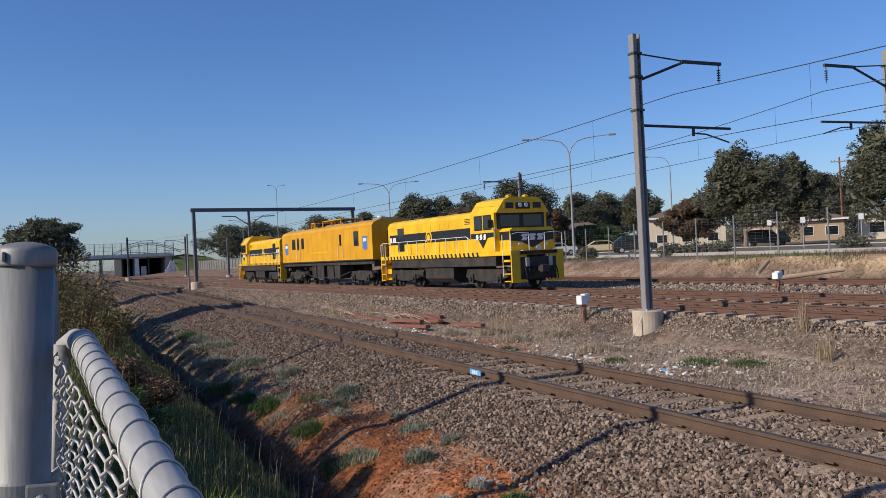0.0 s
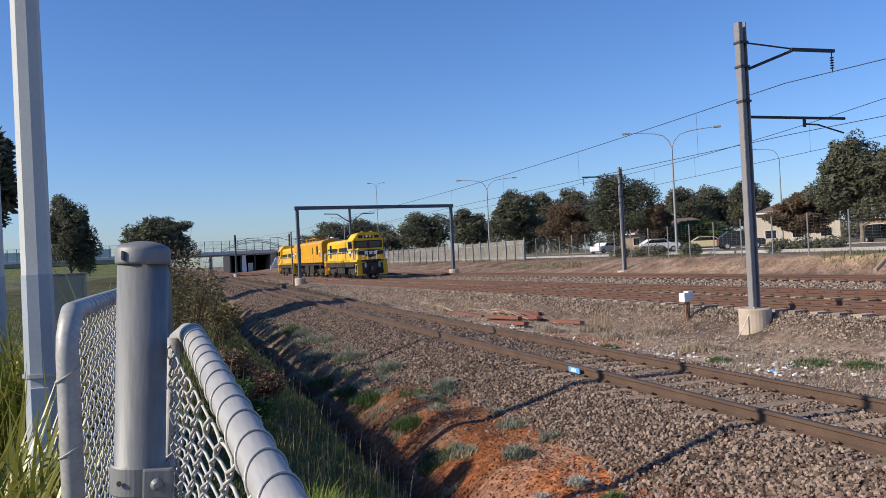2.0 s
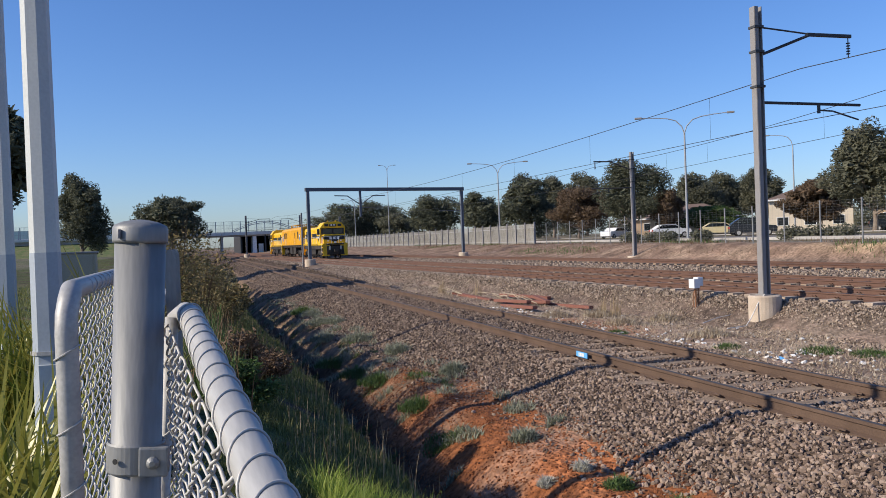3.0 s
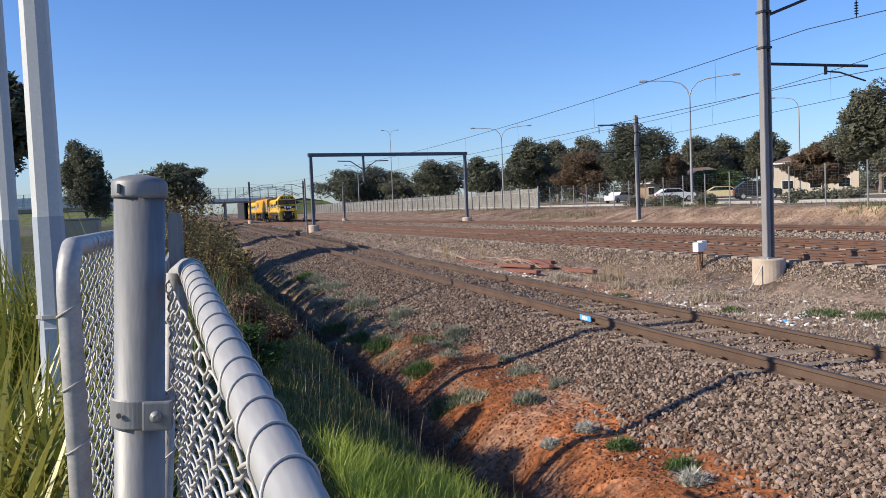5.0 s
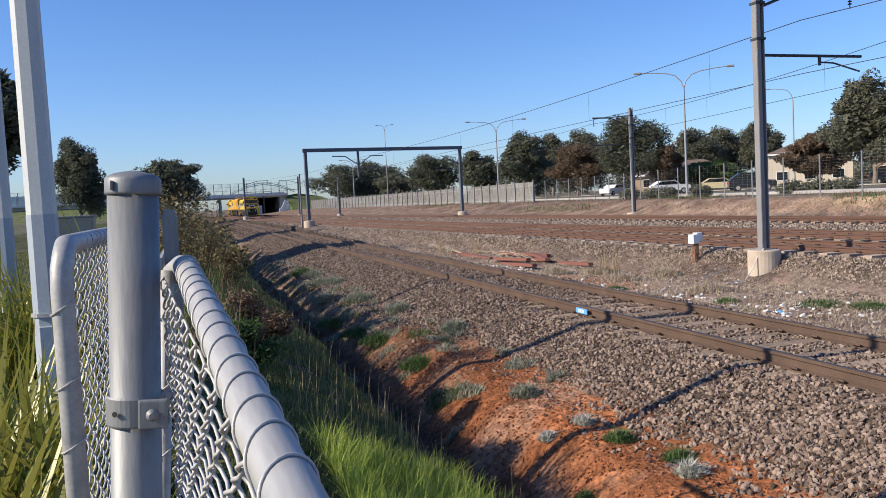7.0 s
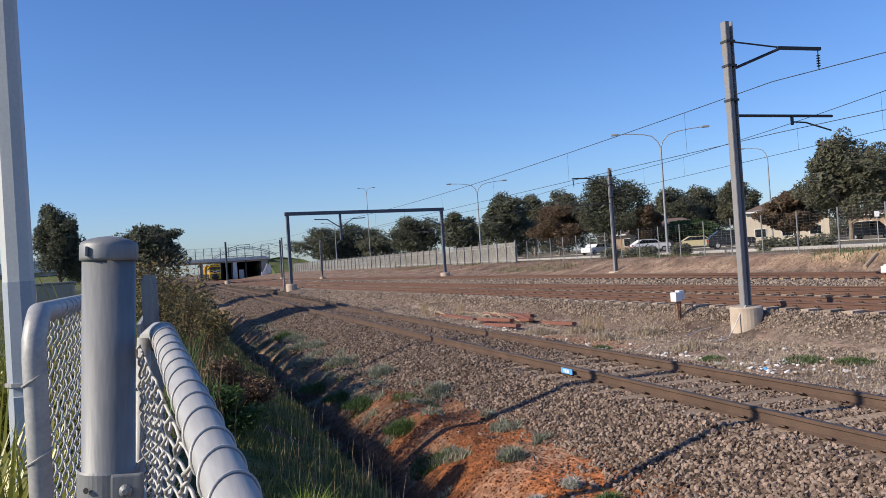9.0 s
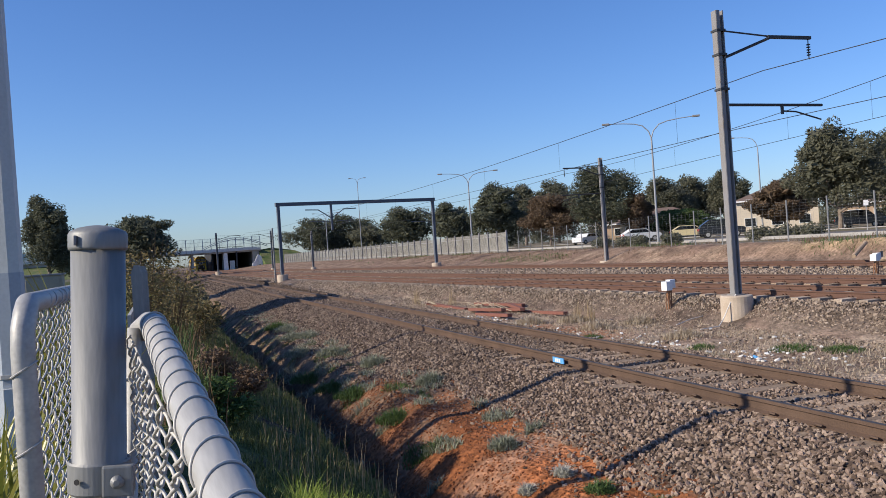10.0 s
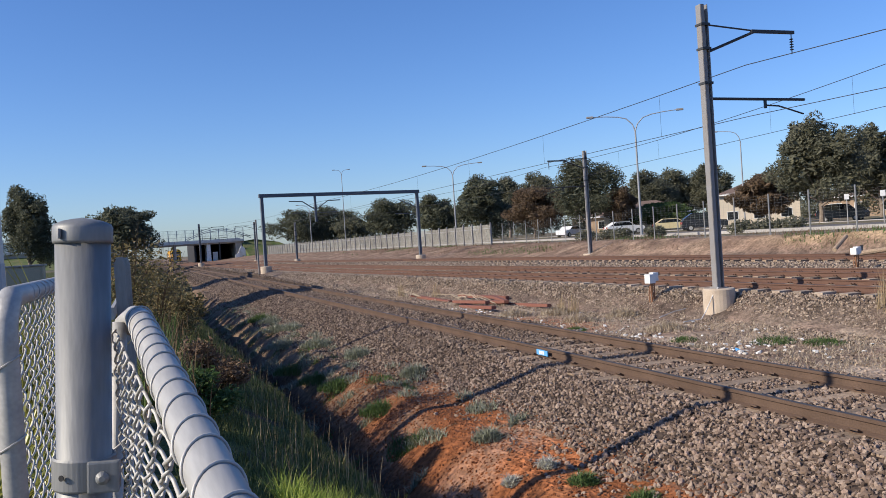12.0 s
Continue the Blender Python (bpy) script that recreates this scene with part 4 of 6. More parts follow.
def tree(x, y, z, h, w, seed, material, label, trunk=0.28, count=5200, leaf=0.22, lumps=11, wd=None):
    rng = random.Random(seed)
    t = tagged(empty("gum_tree", pose(x, y, z)), label, "tree", "trees")
    bm = bmesh.new()
    th = h * trunk
    tube(bm, [(0, 0, -0.3), (0.05 * h * .2, 0, th * .6), (0, 0.03 * h, h * .55)], 0.03 * h * .9, 9, 0.012 * h)
    blobs = []
    for i in range(lumps):
        a = 2 * math.pi * (i * 0.618 + rng.random() * .2)
        u = (i + 0.5) / lumps
        zz = th + (h - th) * (0.18 + 0.66 * u)
        rad = 0.30 * w * (1 - abs(u - 0.42) ** 1.5 * 1.1) * rng.uniform(0.6, 1.15)
        c = (math.cos(a) * rad, math.sin(a) * rad, zz)
        r = w * rng.uniform(0.20, 0.29) * (1.12 - 0.45 * u)
        blobs.append((c, (r, r, r * rng.uniform(0.75, 1.1) * min(1.4, (h - th) / w * .95))))
        tube(bm, [(0, 0, th * .6 + (h * .5 - th * .6) * u), (c[0] * .5, c[1] * .5, zz - r * .7), c], 0.012 * h, 6, 0.004 * h)
    blobs.append(((0, 0, th + (h - th) * .48), (w * .27, w * .27, (h - th) * .34)))
    part("trunk", bm, M_BARK, t)
    clumps = []
    for c, r in blobs:
        for _ in range(9):
            d = Vector((rng.gauss(0, 1), rng.gauss(0, 1), rng.gauss(0.25, 1))).normalized()
            k = rng.uniform(.34, .56)
            clumps.append(((c[0] + d.x * r[0] * .68, c[1] + d.y * r[1] * .68, c[2] + d.z * r[2] * .68), (r[0] * k, r[1] * k, r[2] * k)))
    meshpart("crown", crown_mesh("crown", clumps, count, leaf, material, seed, 0.6, 0.25, 0.4, [(c, (r[0] * .8, r[1] * .8, r[2] * .8)) for c, r in blobs]), material, t)
    return t


TREES = [  # x, y, ground, height, width, material
    (-13.4, 119, 0.8, 11.6, 6.4, M_GUM, "dark gum tree behind the equipment box", 0.2),
    (-2.6, 150, 1.0, 10.6, 11.0, M_GUM, "broad dark gum tree beside the overpass", 0.2),
]
# x, y, ground, height, width, leaves, label, trunk share
TREES += [
    (41.2, 226.3, 1.1, 12.1, 12.8, M_GUM, "dense dark green gum tree behind the fence", 0.16),
    (51.8, 229.2, 1.1, 12.9, 14.7, M_GUM, "dense dark green gum tree behind the fence", 0.16),
    (54.4, 218.3, 1.1, 8.7, 9.4, M_GUM2, "olive green gum tree behind the fence", 0.24),
    (54.6, 182.0, 1.1, 11.4, 11.4, M_GUM, "dense dark green gum tree behind the fence", 0.16),
    (59.2, 164.7, 1.1, 11.0, 8.5, M_GUM, "dense dark green gum tree behind the fence", 0.16),
    (58.5, 138.1, 1.1, 12.1, 9.6, M_GUM, "dense dark green gum tree behind the fence", 0.16),
    (79.7, 172.5, 1.1, 14.5, 6.6, M_GUM2, "olive green gum tree behind the fence", 0.24),
    (62.4, 125.3, 1.1, 9.1, 8.8, M_GUM3, "brownish green tree behind the fence", 0.24),
    (60.1, 103.8, 1.1, 11.6, 9.4, M_GUM, "dense dark green gum tree behind the fence", 0.16),
    (63.1, 99.7, 1.1, 6.7, 4.1, M_GUM3, "brownish green tree behind the fence", 0.24),
    (90.9, 178.1, 1.1, 15.6, 9.7, M_GUM2, "olive green gum tree behind the fence", 0.24),
    (106.8, 157.2, 1.1, 13.7, 10.6, M_GUM2, "olive green gum tree behind the fence", 0.24),
    (118.4, 161.2, 1.1, 14.5, 11.1, M_GUM2, "olive green gum tree behind the fence", 0.24),
    (117.5, 149.3, 1.1, 14.0, 7.9, M_GUM2, "olive green gum tree behind the fence", 0.24),
    (71.8, 102.3, 1.1, 4.3, 8.7, M_BRIGHT, "low bright green street tree by the houses", 0.24),
    (69.6, 78.6, 1.1, 6.3, 6.9, M_GUM3, "brownish green tree behind the fence", 0.24),
    (59.8, 60.4, 1.1, 10.3, 7.7, M_GUM2, "olive green gum tree behind the fence", 0.24),
    (74.4, 66.8, 1.1, 10.5, 6.3, M_GUM2, "olive green gum tree along the street", 0.2),
    (115.5, 95.7, 1.1, 11.1, 9.4, M_GUM2, "olive green gum tree along the street", 0.2),
    (64.2, 47.6, 1.1, 10.7, 7.8, M_GUM2, "olive green gum tree along the street", 0.2),
]
for i, (x, y, z, h, w, m, lab, tr) in enumerate(TREES):
    tree(x, y, z, h * 1.03, w * (1.3 if y < 150 else 1.45), 100 + i, m, lab, tr * 0.7, 24000 if y < 130 else 15000, 0.14 if y < 130 else 0.20)
# low scrub and street trees behind the houses
rng_w = random.Random(44)
WOODS = []
for i in range(70):
    u = i / 69
    x, y = 62 + 78 * u + rng_w.uniform(-5, 5), 246 - 190 * u + rng_w.uniform(-6, 6)
    r, hh = rng_w.uniform(3, 5), rng_w.uniform(1.6, 3.4)
    for q in range(4):
        WOODS.append(((x + rng_w.uniform(-2, 2), y + rng_w.uniform(-2, 2), 1.0 + hh * rng_w.uniform(.5, 1.25)), (r * .55, r * .55, hh * rng_w.uniform(.45, .7))))
tagged(meshpart("far_trees", crown_mesh("far_trees", WOODS, 42000, 0.26, M_GUM2, 91, 0.5, 0.25, 0.45), M_GUM2), "olive green street trees and scrub among the houses", "trees", kind="stuff")
# trees on the verge whose shade crosses the near track
tree(-10.8, 42.5, 0.5, 11.5, 5.0, 301, M_GUM, "gum tree on the grass verge", 0.4, 5000, 0.22)
tree(-13.3, 69, 0.6, 13.0, 6.5, 302, M_GUM, "gum tree on the grass verge", 0.4, 5000, 0.24)


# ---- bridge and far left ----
# near-black concrete: the shade under the bridge painted into the wall colour
M_SHADEWALL = mat("shade_dark_concrete", (0.03, 0.03, 0.032), 0.9, 0, 0.2, 0.4, 10, 0.1)


def bridge():
    t = tagged(empty("road_bridge", pose(0, 235, 0)), "concrete road overpass with tall mesh screens above the tracks", "bridge")
    part("deck", boxm(-44, 27.5, 0, 9, 5.1, 5.5), M_BRIDGE, t)
    # deep deck and two walls added to keep the right-hand opening dark
    part("deck_over_yard", boxm(14.6, 27.5, 9, 44, 5.1, 5.5), M_BRIDGE, t)
    part("back_wall", boxm(14.9, 27, 43, 44, -0.2, 5.1), M_SHADEWALL, t)
    part("side_wall", boxm(14.6, 14.9, 4, 44, -0.2, 5.1), M_SHADEWALL, t, "near-black added wall, the shade under the deck painted in")
    part("edge_beam", boxm(-44, 27.5, -0.35, 0.0, 5.15, 5.78, bevel=0.03), M_PALEGREY, t, "pale concrete edge beam")
    for y in (0.6, 3, 5.5, 8.2):
        part("girder", boxm(-44, 26.8, y - .3, y + .4, 4.78, 5.1), M_BRIDGE, t)
    for x in np.arange(-43, 28, 2.2):
        part("screen_post", boxm(x - .09, x + .09, -0.3, -0.12, 5.3, 8.95), M_MESH, t)
    vv, ff = [], []
    for x in np.arange(-43.6, 27.5, 0.3):
        i = len(vv)
        vv += [(x - .014, -0.2, 5.78), (x + .014, -0.2, 5.78), (x + .014, -0.2, 8.9), (x - .014, -0.2, 8.9), (x, -0.17, 5.78), (x, -0.17, 8.9)]
        ff += [(i, i + 1, i + 2, i + 3), (i + 1, i + 4, i + 5, i + 2), (i + 4, i, i + 3, i + 5)]
    me = bpy.data.meshes.new("screen_mesh")
    me.from_pydata(vv, [], ff)
    meshpart("screen_mesh", me, M_MESH, t)["kind"] = "stuff"
    for z in (6.0, 7.0, 8.0, 8.92):
        part("screen_rail", boxm(-44, 27.5, -0.22, -0.16, z - .025, z + .025), M_MESH, t)
    for dz in (0.0, 0.45):
        arc = [(12.5 + i * 1.5, 8.6, 6.1 + dz + 2.5 * math.sin(math.pi * i / 12)) for i in range(13)]
        part("arched_rail", tubem(arc, 0.09, 6), M_MESH, t, "blue-grey arched rail along the far parapet")
    part("far_parapet", boxm(-44, 27.5, 8.5, 8.8, 5.5, 6.2), M_PALEGREY, t)
    for x, w, z1 in ((9.2, .3, 4.78), (17.95, .62, 4.78)):
        for y in (1.0, 8.0):
            part("pier", extrude(bmesh.new(), [(x - w, -0.2), (x + w, -0.2), (x + w * .8, z1), (x - w * .8, z1)], y - .5, y + .5), M_WHITE if y < 2 and x > 10 else M_BRIDGE, t)
    part("column", boxm(20.7, 21.05, 0.2, 0.6, -0.2, 5.1), M_DARKSTEEL, t)
    part("abutment", boxm(25.2, 27.5, 0.5, 44, -0.2, 5.1), M_BRIDGE, t)
    part("abutment", boxm(-44, -3.0, 0.5, 9, -0.2, 5.1), M_BRIDGE, t)
    part("wing_wall", extrude(bmesh.new(), [(24.7, -0.2), (25.9, -0.2), (25.9, 2.9), (25.2, 1.7), (24.7, 1.5)], -3.0, -2.4), M_WHITE, t, "stepped white wing wall")
    part("wing_wall", extrude(bmesh.new(), [(25.95, -0.2), (26.5, -0.2), (26.5, 1.1), (27.1, 1.1), (27.1, -0.2), (28.0, -0.2), (27.9, 1.4), (27.2, 3.3), (26.4, 3.9), (25.95, 3.1)], -2.6, -2.0), M_WHITE, t, "white wing wall with a dark hatch beside the grass slope")


def mound(name, label, outline, y0, y1, colour):
    ob = part(name, extrude(bmesh.new(), outline, y0, y1), colour)
    tagged(ob, label, "embankment", kind="structure")


bridge()
M_VERGE = mat("rough_grass_bank", (0.075, 0.115, 0.03), 0.95, 0, 0.35, 0.6, 6, 0.6, (0.16, 0.15, 0.07))
mound("embankment", "green grass slope beside the bridge", [(25.6, -0.2), (26.2, 5.0), (30.5, 5.5), (36, 4.6), (46, 1.0), (46, -0.2)], 236, 275, M_VERGE)
mound("embankment_road", "rough grass road embankment", [(-280, -0.2), (-280, 5.4), (-18, 5.3), (-12, 4.4), (-8, 0.2)], 237, 262, M_VERGE)


def slope(name, label, pts, colour):
    """A bank with a solid body: front foot, back top, and its underside."""
    me = bpy.data.meshes.new(name)
    low = [(x, y, -0.6) for x, y, z in pts]
    me.from_pydata(pts + low, [], [(0, 1, 2, 3), (7, 6, 5, 4), (0, 4, 5, 1), (1, 5, 6, 2), (2, 6, 7, 3), (3, 7, 4, 0)])
    tagged(meshpart(name, me, colour), label, "embankment", kind="structure")


slope("embankment_face", "green grass slope of the road embankment", [(-280, 220, 0.4), (-7, 220, 0.3), (-12, 237, 4.6), (-280, 237, 5.35)], M_VERGE)
slope("embankment_side", "bright green grass slope by the bridge abutment", [(28.2, 228, 0.2), (44, 228, 0.6), (37, 236, 4.4), (26.9, 236, 5.0)], M_VERGE)


def noise_wall():
    t = tagged(empty("noise_wall", pose(-16.5, 238, 5.2)), "teal glass noise wall above the embankment", "noise wall")
    for i in range(45):
        part("panel", boxm(-i * 3.6 - 3.5, -i * 3.6, 0, 0.1, 0.8, 2.9), M_NOISEWALL, t)
        part("base_panel", boxm(-i * 3.6 - 3.5, -i * 3.6, 0, 0.14, 0, 0.8), M_WHITE, t)
        part("post", boxm(-i * 3.6 - .12, -i * 3.6 + .1, -0.06, 0.2, 0, 3.0), M_MIDGREY, t)


noise_wall()


def yard_cabinet():
    t = tagged(empty("relay_cabinet", pose(19.7, 236.5, 0.1)), "pale grey relay cabinet under the bridge", "cabinet")
    part("body", boxm(-0.65, 0.65, -0.4, 0.4, -0.2, 2.5, bevel=0.04), M_WHITE, t)
    part("door", boxm(-0.55, 0.0, -0.43, -0.4, 0.1, 2.3, bevel=0.01), M_PALEGREY, t)
    part("door", boxm(0.02, 0.55, -0.43, -0.4, 0.1, 2.3, bevel=0.01), M_PALEGREY, t)


yard_cabinet()


def cabinet():
    t = tagged(empty("equipment_cabinet", pose(-2.9, 24.8, 0.42)), "grey-brown steel equipment cabinet on the verge", "cabinet")
    part("body", boxm(-0.48, 0.48, -0.3, 0.3, 0, 1.52, bevel=0.02), mat("khaki_paint", (0.36, 0.32, 0.24), 0.7, 0, 0.1, 2, 40, 0.1), t)
    d = part("door", boxm(-0.42, 0.42, -0.325, -0.3, 0.08, 1.44, bevel=0.008), mat("khaki_door", (0.34, 0.30, 0.225), 0.7, 0, 0.1, 2, 40, 0.1), t)
    part("handle", boxm(0.3, 0.34, -0.36, -0.325, 0.7, 0.86, bevel=0.005), M_GALV, d)
    part("lid", boxm(-0.52, 0.52, -0.34, 0.34, 1.52, 1.57, bevel=0.01), M_STEEL, t)


cabinet()


# ---- near fence: gate post, two chain-link panels, further posts ----
def chain_link(thing, a, b, z0, z1a, z1b, step=0.042, wr=0.0019):
    """Woven wire between two plan points, from z0 to a top that runs from z1a to z1b."""
    a, b = Vector(a), Vector(b)
    L = (b - a).length
    d = (b - a) / L
    nrm = Vector((d.y, -d.x))
    n = int(L / step)
    for i in range(n + 1):
        u = i * step
        top = z1a + (z1b - z1a) * u / L
        pts, k, z = [], i * math.pi, top
        while z > z0:
            q = 0.55 * step * math.cos(k)
            p = a + d * max(0, min(L, u + q)) + nrm * (0.0045 * math.sin(k))
            pts.append((p.x + random.uniform(-.0015, .0015), p.y + random.uniform(-.0012, .0012), z))
            z -= step * 0.15
            k += math.pi / 4
        if len(pts) > 1:
            part("mesh_wire", tubem(pts, wr, 6), M_GALVWIRE, thing, smooth=True)


def tie_rings(thing, a, b, r, n):
    a, b = Vector(a), Vector(b)
    d = (b - a).normalized()
    e1 = d.orthogonal().normalized()
    e2 = d.cross(e1)
    for i in range(n):
        u = (i + 0.6 + random.uniform(-.12, .12)) / n
        sk = random.uniform(0.25, 0.5) * r * 2
        pts = [a.lerp(b, u) + (e1 * math.cos(q) + e2 * math.sin(q)) * (r + 0.001) + d * (sk * math.cos(q)) for q in np.linspace(0, 2 * math.pi, 25)]
        part("tie_wire", tubem(pts, 0.0012, 6), M_GALVWIRE, thing, smooth=True)


def gate_post():
    t = tagged(empty("gate_post", pose(-0.1585, 1.35, 0.364, 0, 3.3, 0)), "round galvanised steel gate post with domed cap", "post")
    R = 0.0372
    part("pipe", lathe(bmesh.new(), [(R, -0.4), (R, 1.62)], 40), M_GALVPOST, t, smooth=True)
    cp = [(R + .003, 1.612), (R + .0035, 1.616), (R + .0035, 1.634), (R + .001, 1.639), (R - .010, 1.644), (R - .024, 1.647), (0.004, 1.648)]
    cap = part("cap", lathe(bmesh.new(), cp, 40), M_GALVPOST, t, "dented domed galvanised cap", smooth=True)
    part("cap_dimple", boxm(-0.030, -0.026, -0.036, -0.030, 1.618, 1.632, bevel=0.001), M_STEEL, cap)
    c = 1.287
    cl = part("clamp_band", lathe(bmesh.new(), [(R + .001, c - .021), (R + .004, c - .023), (R + .006, c - .020), (R + .006, c + .020), (R + .004, c + .023), (R + .001, c + .021)], 40), M_GALVPOST, t, smooth=False)
    m = pose(0.018, -0.049, c, 0, 0, -6)
    part("clamp_ear", boxm(-0.012, 0.03, -0.006, 0.004, -0.022, 0.022, bevel=0.003, m=m), M_GALVPOST, cl)
    part("clamp_ear", boxm(-0.012, 0.03, 0.012, 0.02, -0.020, 0.020, bevel=0.003, m=m), M_GALVPOST, cl)
    part("bolt", lathe(bmesh.new(), [(0.0095, 0), (0.009, 0.004), (0.004, 0.008)], 14, pose(0.026, -0.057, c, 90, 0, -6)), M_GALVPOST, cl)
    part("bolt_hole", lathe(bmesh.new(), [(0.0042, 0), (0.0042, 0.0012)], 12, pose(-0.0272, -0.0382, c, 90, 0, -36)), M_RUBBER, cl)


gate_post()
PIPE = 0.0176


def panel_a():
    a, b = Vector((0.0, 1.415, 1.862)), Vector((0.127, -0.75, 1.674))
    t = tagged(empty("chain_link_gate"), "galvanised chain-link gate leaf with a worn top rail", "gate", "chain-link gates")
    d = (b - a).normalized()
    pts = [(a.x - .020, a.y + .03, 1.842), (a.x - .004, a.y + .018, 1.856)] + [tuple(a + d * k) for k in (0.06, 0.6, 1.2, 2.0)]
    part("top_rail", tubem(pts, PIPE, 28), M_GALV, t, smooth=True)
    part("end_stile", tubem([(a.x - .026, a.y + .02, 1.85), (a.x - .142, a.y + .02, 0.5)], PIPE * .62, 20), M_GALV, t, smooth=True)
    part("bottom_rail", tubem([(a.x - .12, a.y + .02, 0.52), (b.x, b.y, 0.42)], PIPE, 16), M_GALV, t, smooth=True)
    tie_rings(t, a + d * 0.02, a + d * 1.6, PIPE, 25)
    for z in (1.78, 1.66, 1.55, 1.36, 1.16):
        pts = [(a.x - .026 - .116 * (1.85 - z) / 1.35 + 0.0142 * math.cos(q), a.y + .02 + 0.0142 * math.sin(q), z + 0.01 * math.cos(q)) for q in np.linspace(0, 2 * math.pi, 13)]
        part("tie_wire", tubem(pts, 0.0017, 5), M_GALVWIRE, t)
    chain_link(t, (a.x - .034, a.y - 0.002), (b.x - .03, b.y + .6), 0.6, 1.842, 1.735)
    return t


panel_a()


def panel_b():
    t = tagged(empty("chain_link_gate"), "galvanised chain-link gate leaf with rounded corner", "gate", "chain-link gates")
    x, y0, y1, z = -0.199, 1.56, 3.6, 1.895
    pts = [(x - .008, y0, 0.45), (x - .004, y0, 1.82), (x - .003, y0 + .006, 1.855), (x, y0 + .024, 1.882), (x, y0 + .055, z), (x + .0, y0 + .5, z), (x + .02, y1, z)]
    part("frame", tubem(pts, PIPE * 1.08, 24), M_GALV, t, smooth=True)
    tie_rings(t, (x, y0 + .06, z), (x + .02, y1, z), PIPE * .95, 22)
    for zz in (1.79, 1.66, 1.55, 1.42, 1.3):
        pts = [(x - .0045 + 0.0208 * math.cos(q), y0 + 0.0208 * math.sin(q), zz + 0.012 * math.cos(q)) for q in np.linspace(0, 2 * math.pi, 13)]
        part("tie_wire", tubem(pts, 0.0017, 5), M_GALVWIRE, t)
    part("far_stile", tubem([(x + .02, y1, 0.45), (x + .02, y1, z)], PIPE, 12), M_GALV, t)
    chain_link(t, (x, y0 + .02), (x + .02, y1), 0.55, z - .018, z - .018)


panel_b()


def picket_run():
    t = tagged(empty("steel_fence", pose(-0.075, 3.9, 0.4)), "pale galvanised steel picket fence running along the verge", "fence")
    for i in range(10):
        y = i * 0.24
        part("picket", extrude(bmesh.new(), [(-0.022, -0.3), (0.022, -0.3), (0.022, 1.52), (0.009, 1.56), (-0.009, 1.56), (-0.022, 1.52)], y, y + 0.035, "y"), M_GALVPOST, t)
    for z in (0.3, 1.3):
        part("rail", boxm(-0.045, -0.031, -0.1, 2.4, z, z + .05), M_GALV, t)


picket_run()


def octo_pole(x, y, r0, r1, h, z0, label, band):
    t = tagged(empty("tapered_pole", pose(x, y, z0)), label, "pole", "tapered poles")
    k = r0 + (r1 - r0) * band / h
    part("base_section", lathe(bmesh.new(), [(r0 + .006, -0.3), (r0 + .006, 0.0), (k + .002, band)], 8, pose(0, 0, 0, 0, 0, 12)), M_MIDGREY, t, "darker grey painted lower section")
    part("shaft", lathe(bmesh.new(), [(k, band), (r1, h)], 8, pose(0, 0, 0, 0, 0, 12)), M_PALEGREY, t)
    part("access_door", boxm(-0.045, 0.045, -r0 - .006, -r0 + .02, 0.5, 0.95, bevel=0.004), M_PALEGREY, t)
    part("strap", lathe(bmesh.new(), [(r0 + .012, 1.0), (r0 + .012, 1.02)], 8, pose(0, 0, 0, 0, 0, 12)), M_GALV, t)


octo_pole(-0.735, 4.93, 0.082, 0.05, 9.5, 0.42, "octagonal pale grey steel pole with darker base", 1.55)
octo_pole(-1.54, 8.16, 0.082, 0.05, 9.5, 0.42, "octagonal pale grey steel pole with darker base", 1.55)
octo_pole(-3.3, 12.0, 0.12, 0.10, 6.2, 0.42, "thin grey steel pole on the verge", 1.5)
octo_pole(-5.4, 20.5, 0.11, 0.09, 7.2, 0.42, "thin grey steel pole on the verge", 1.5)


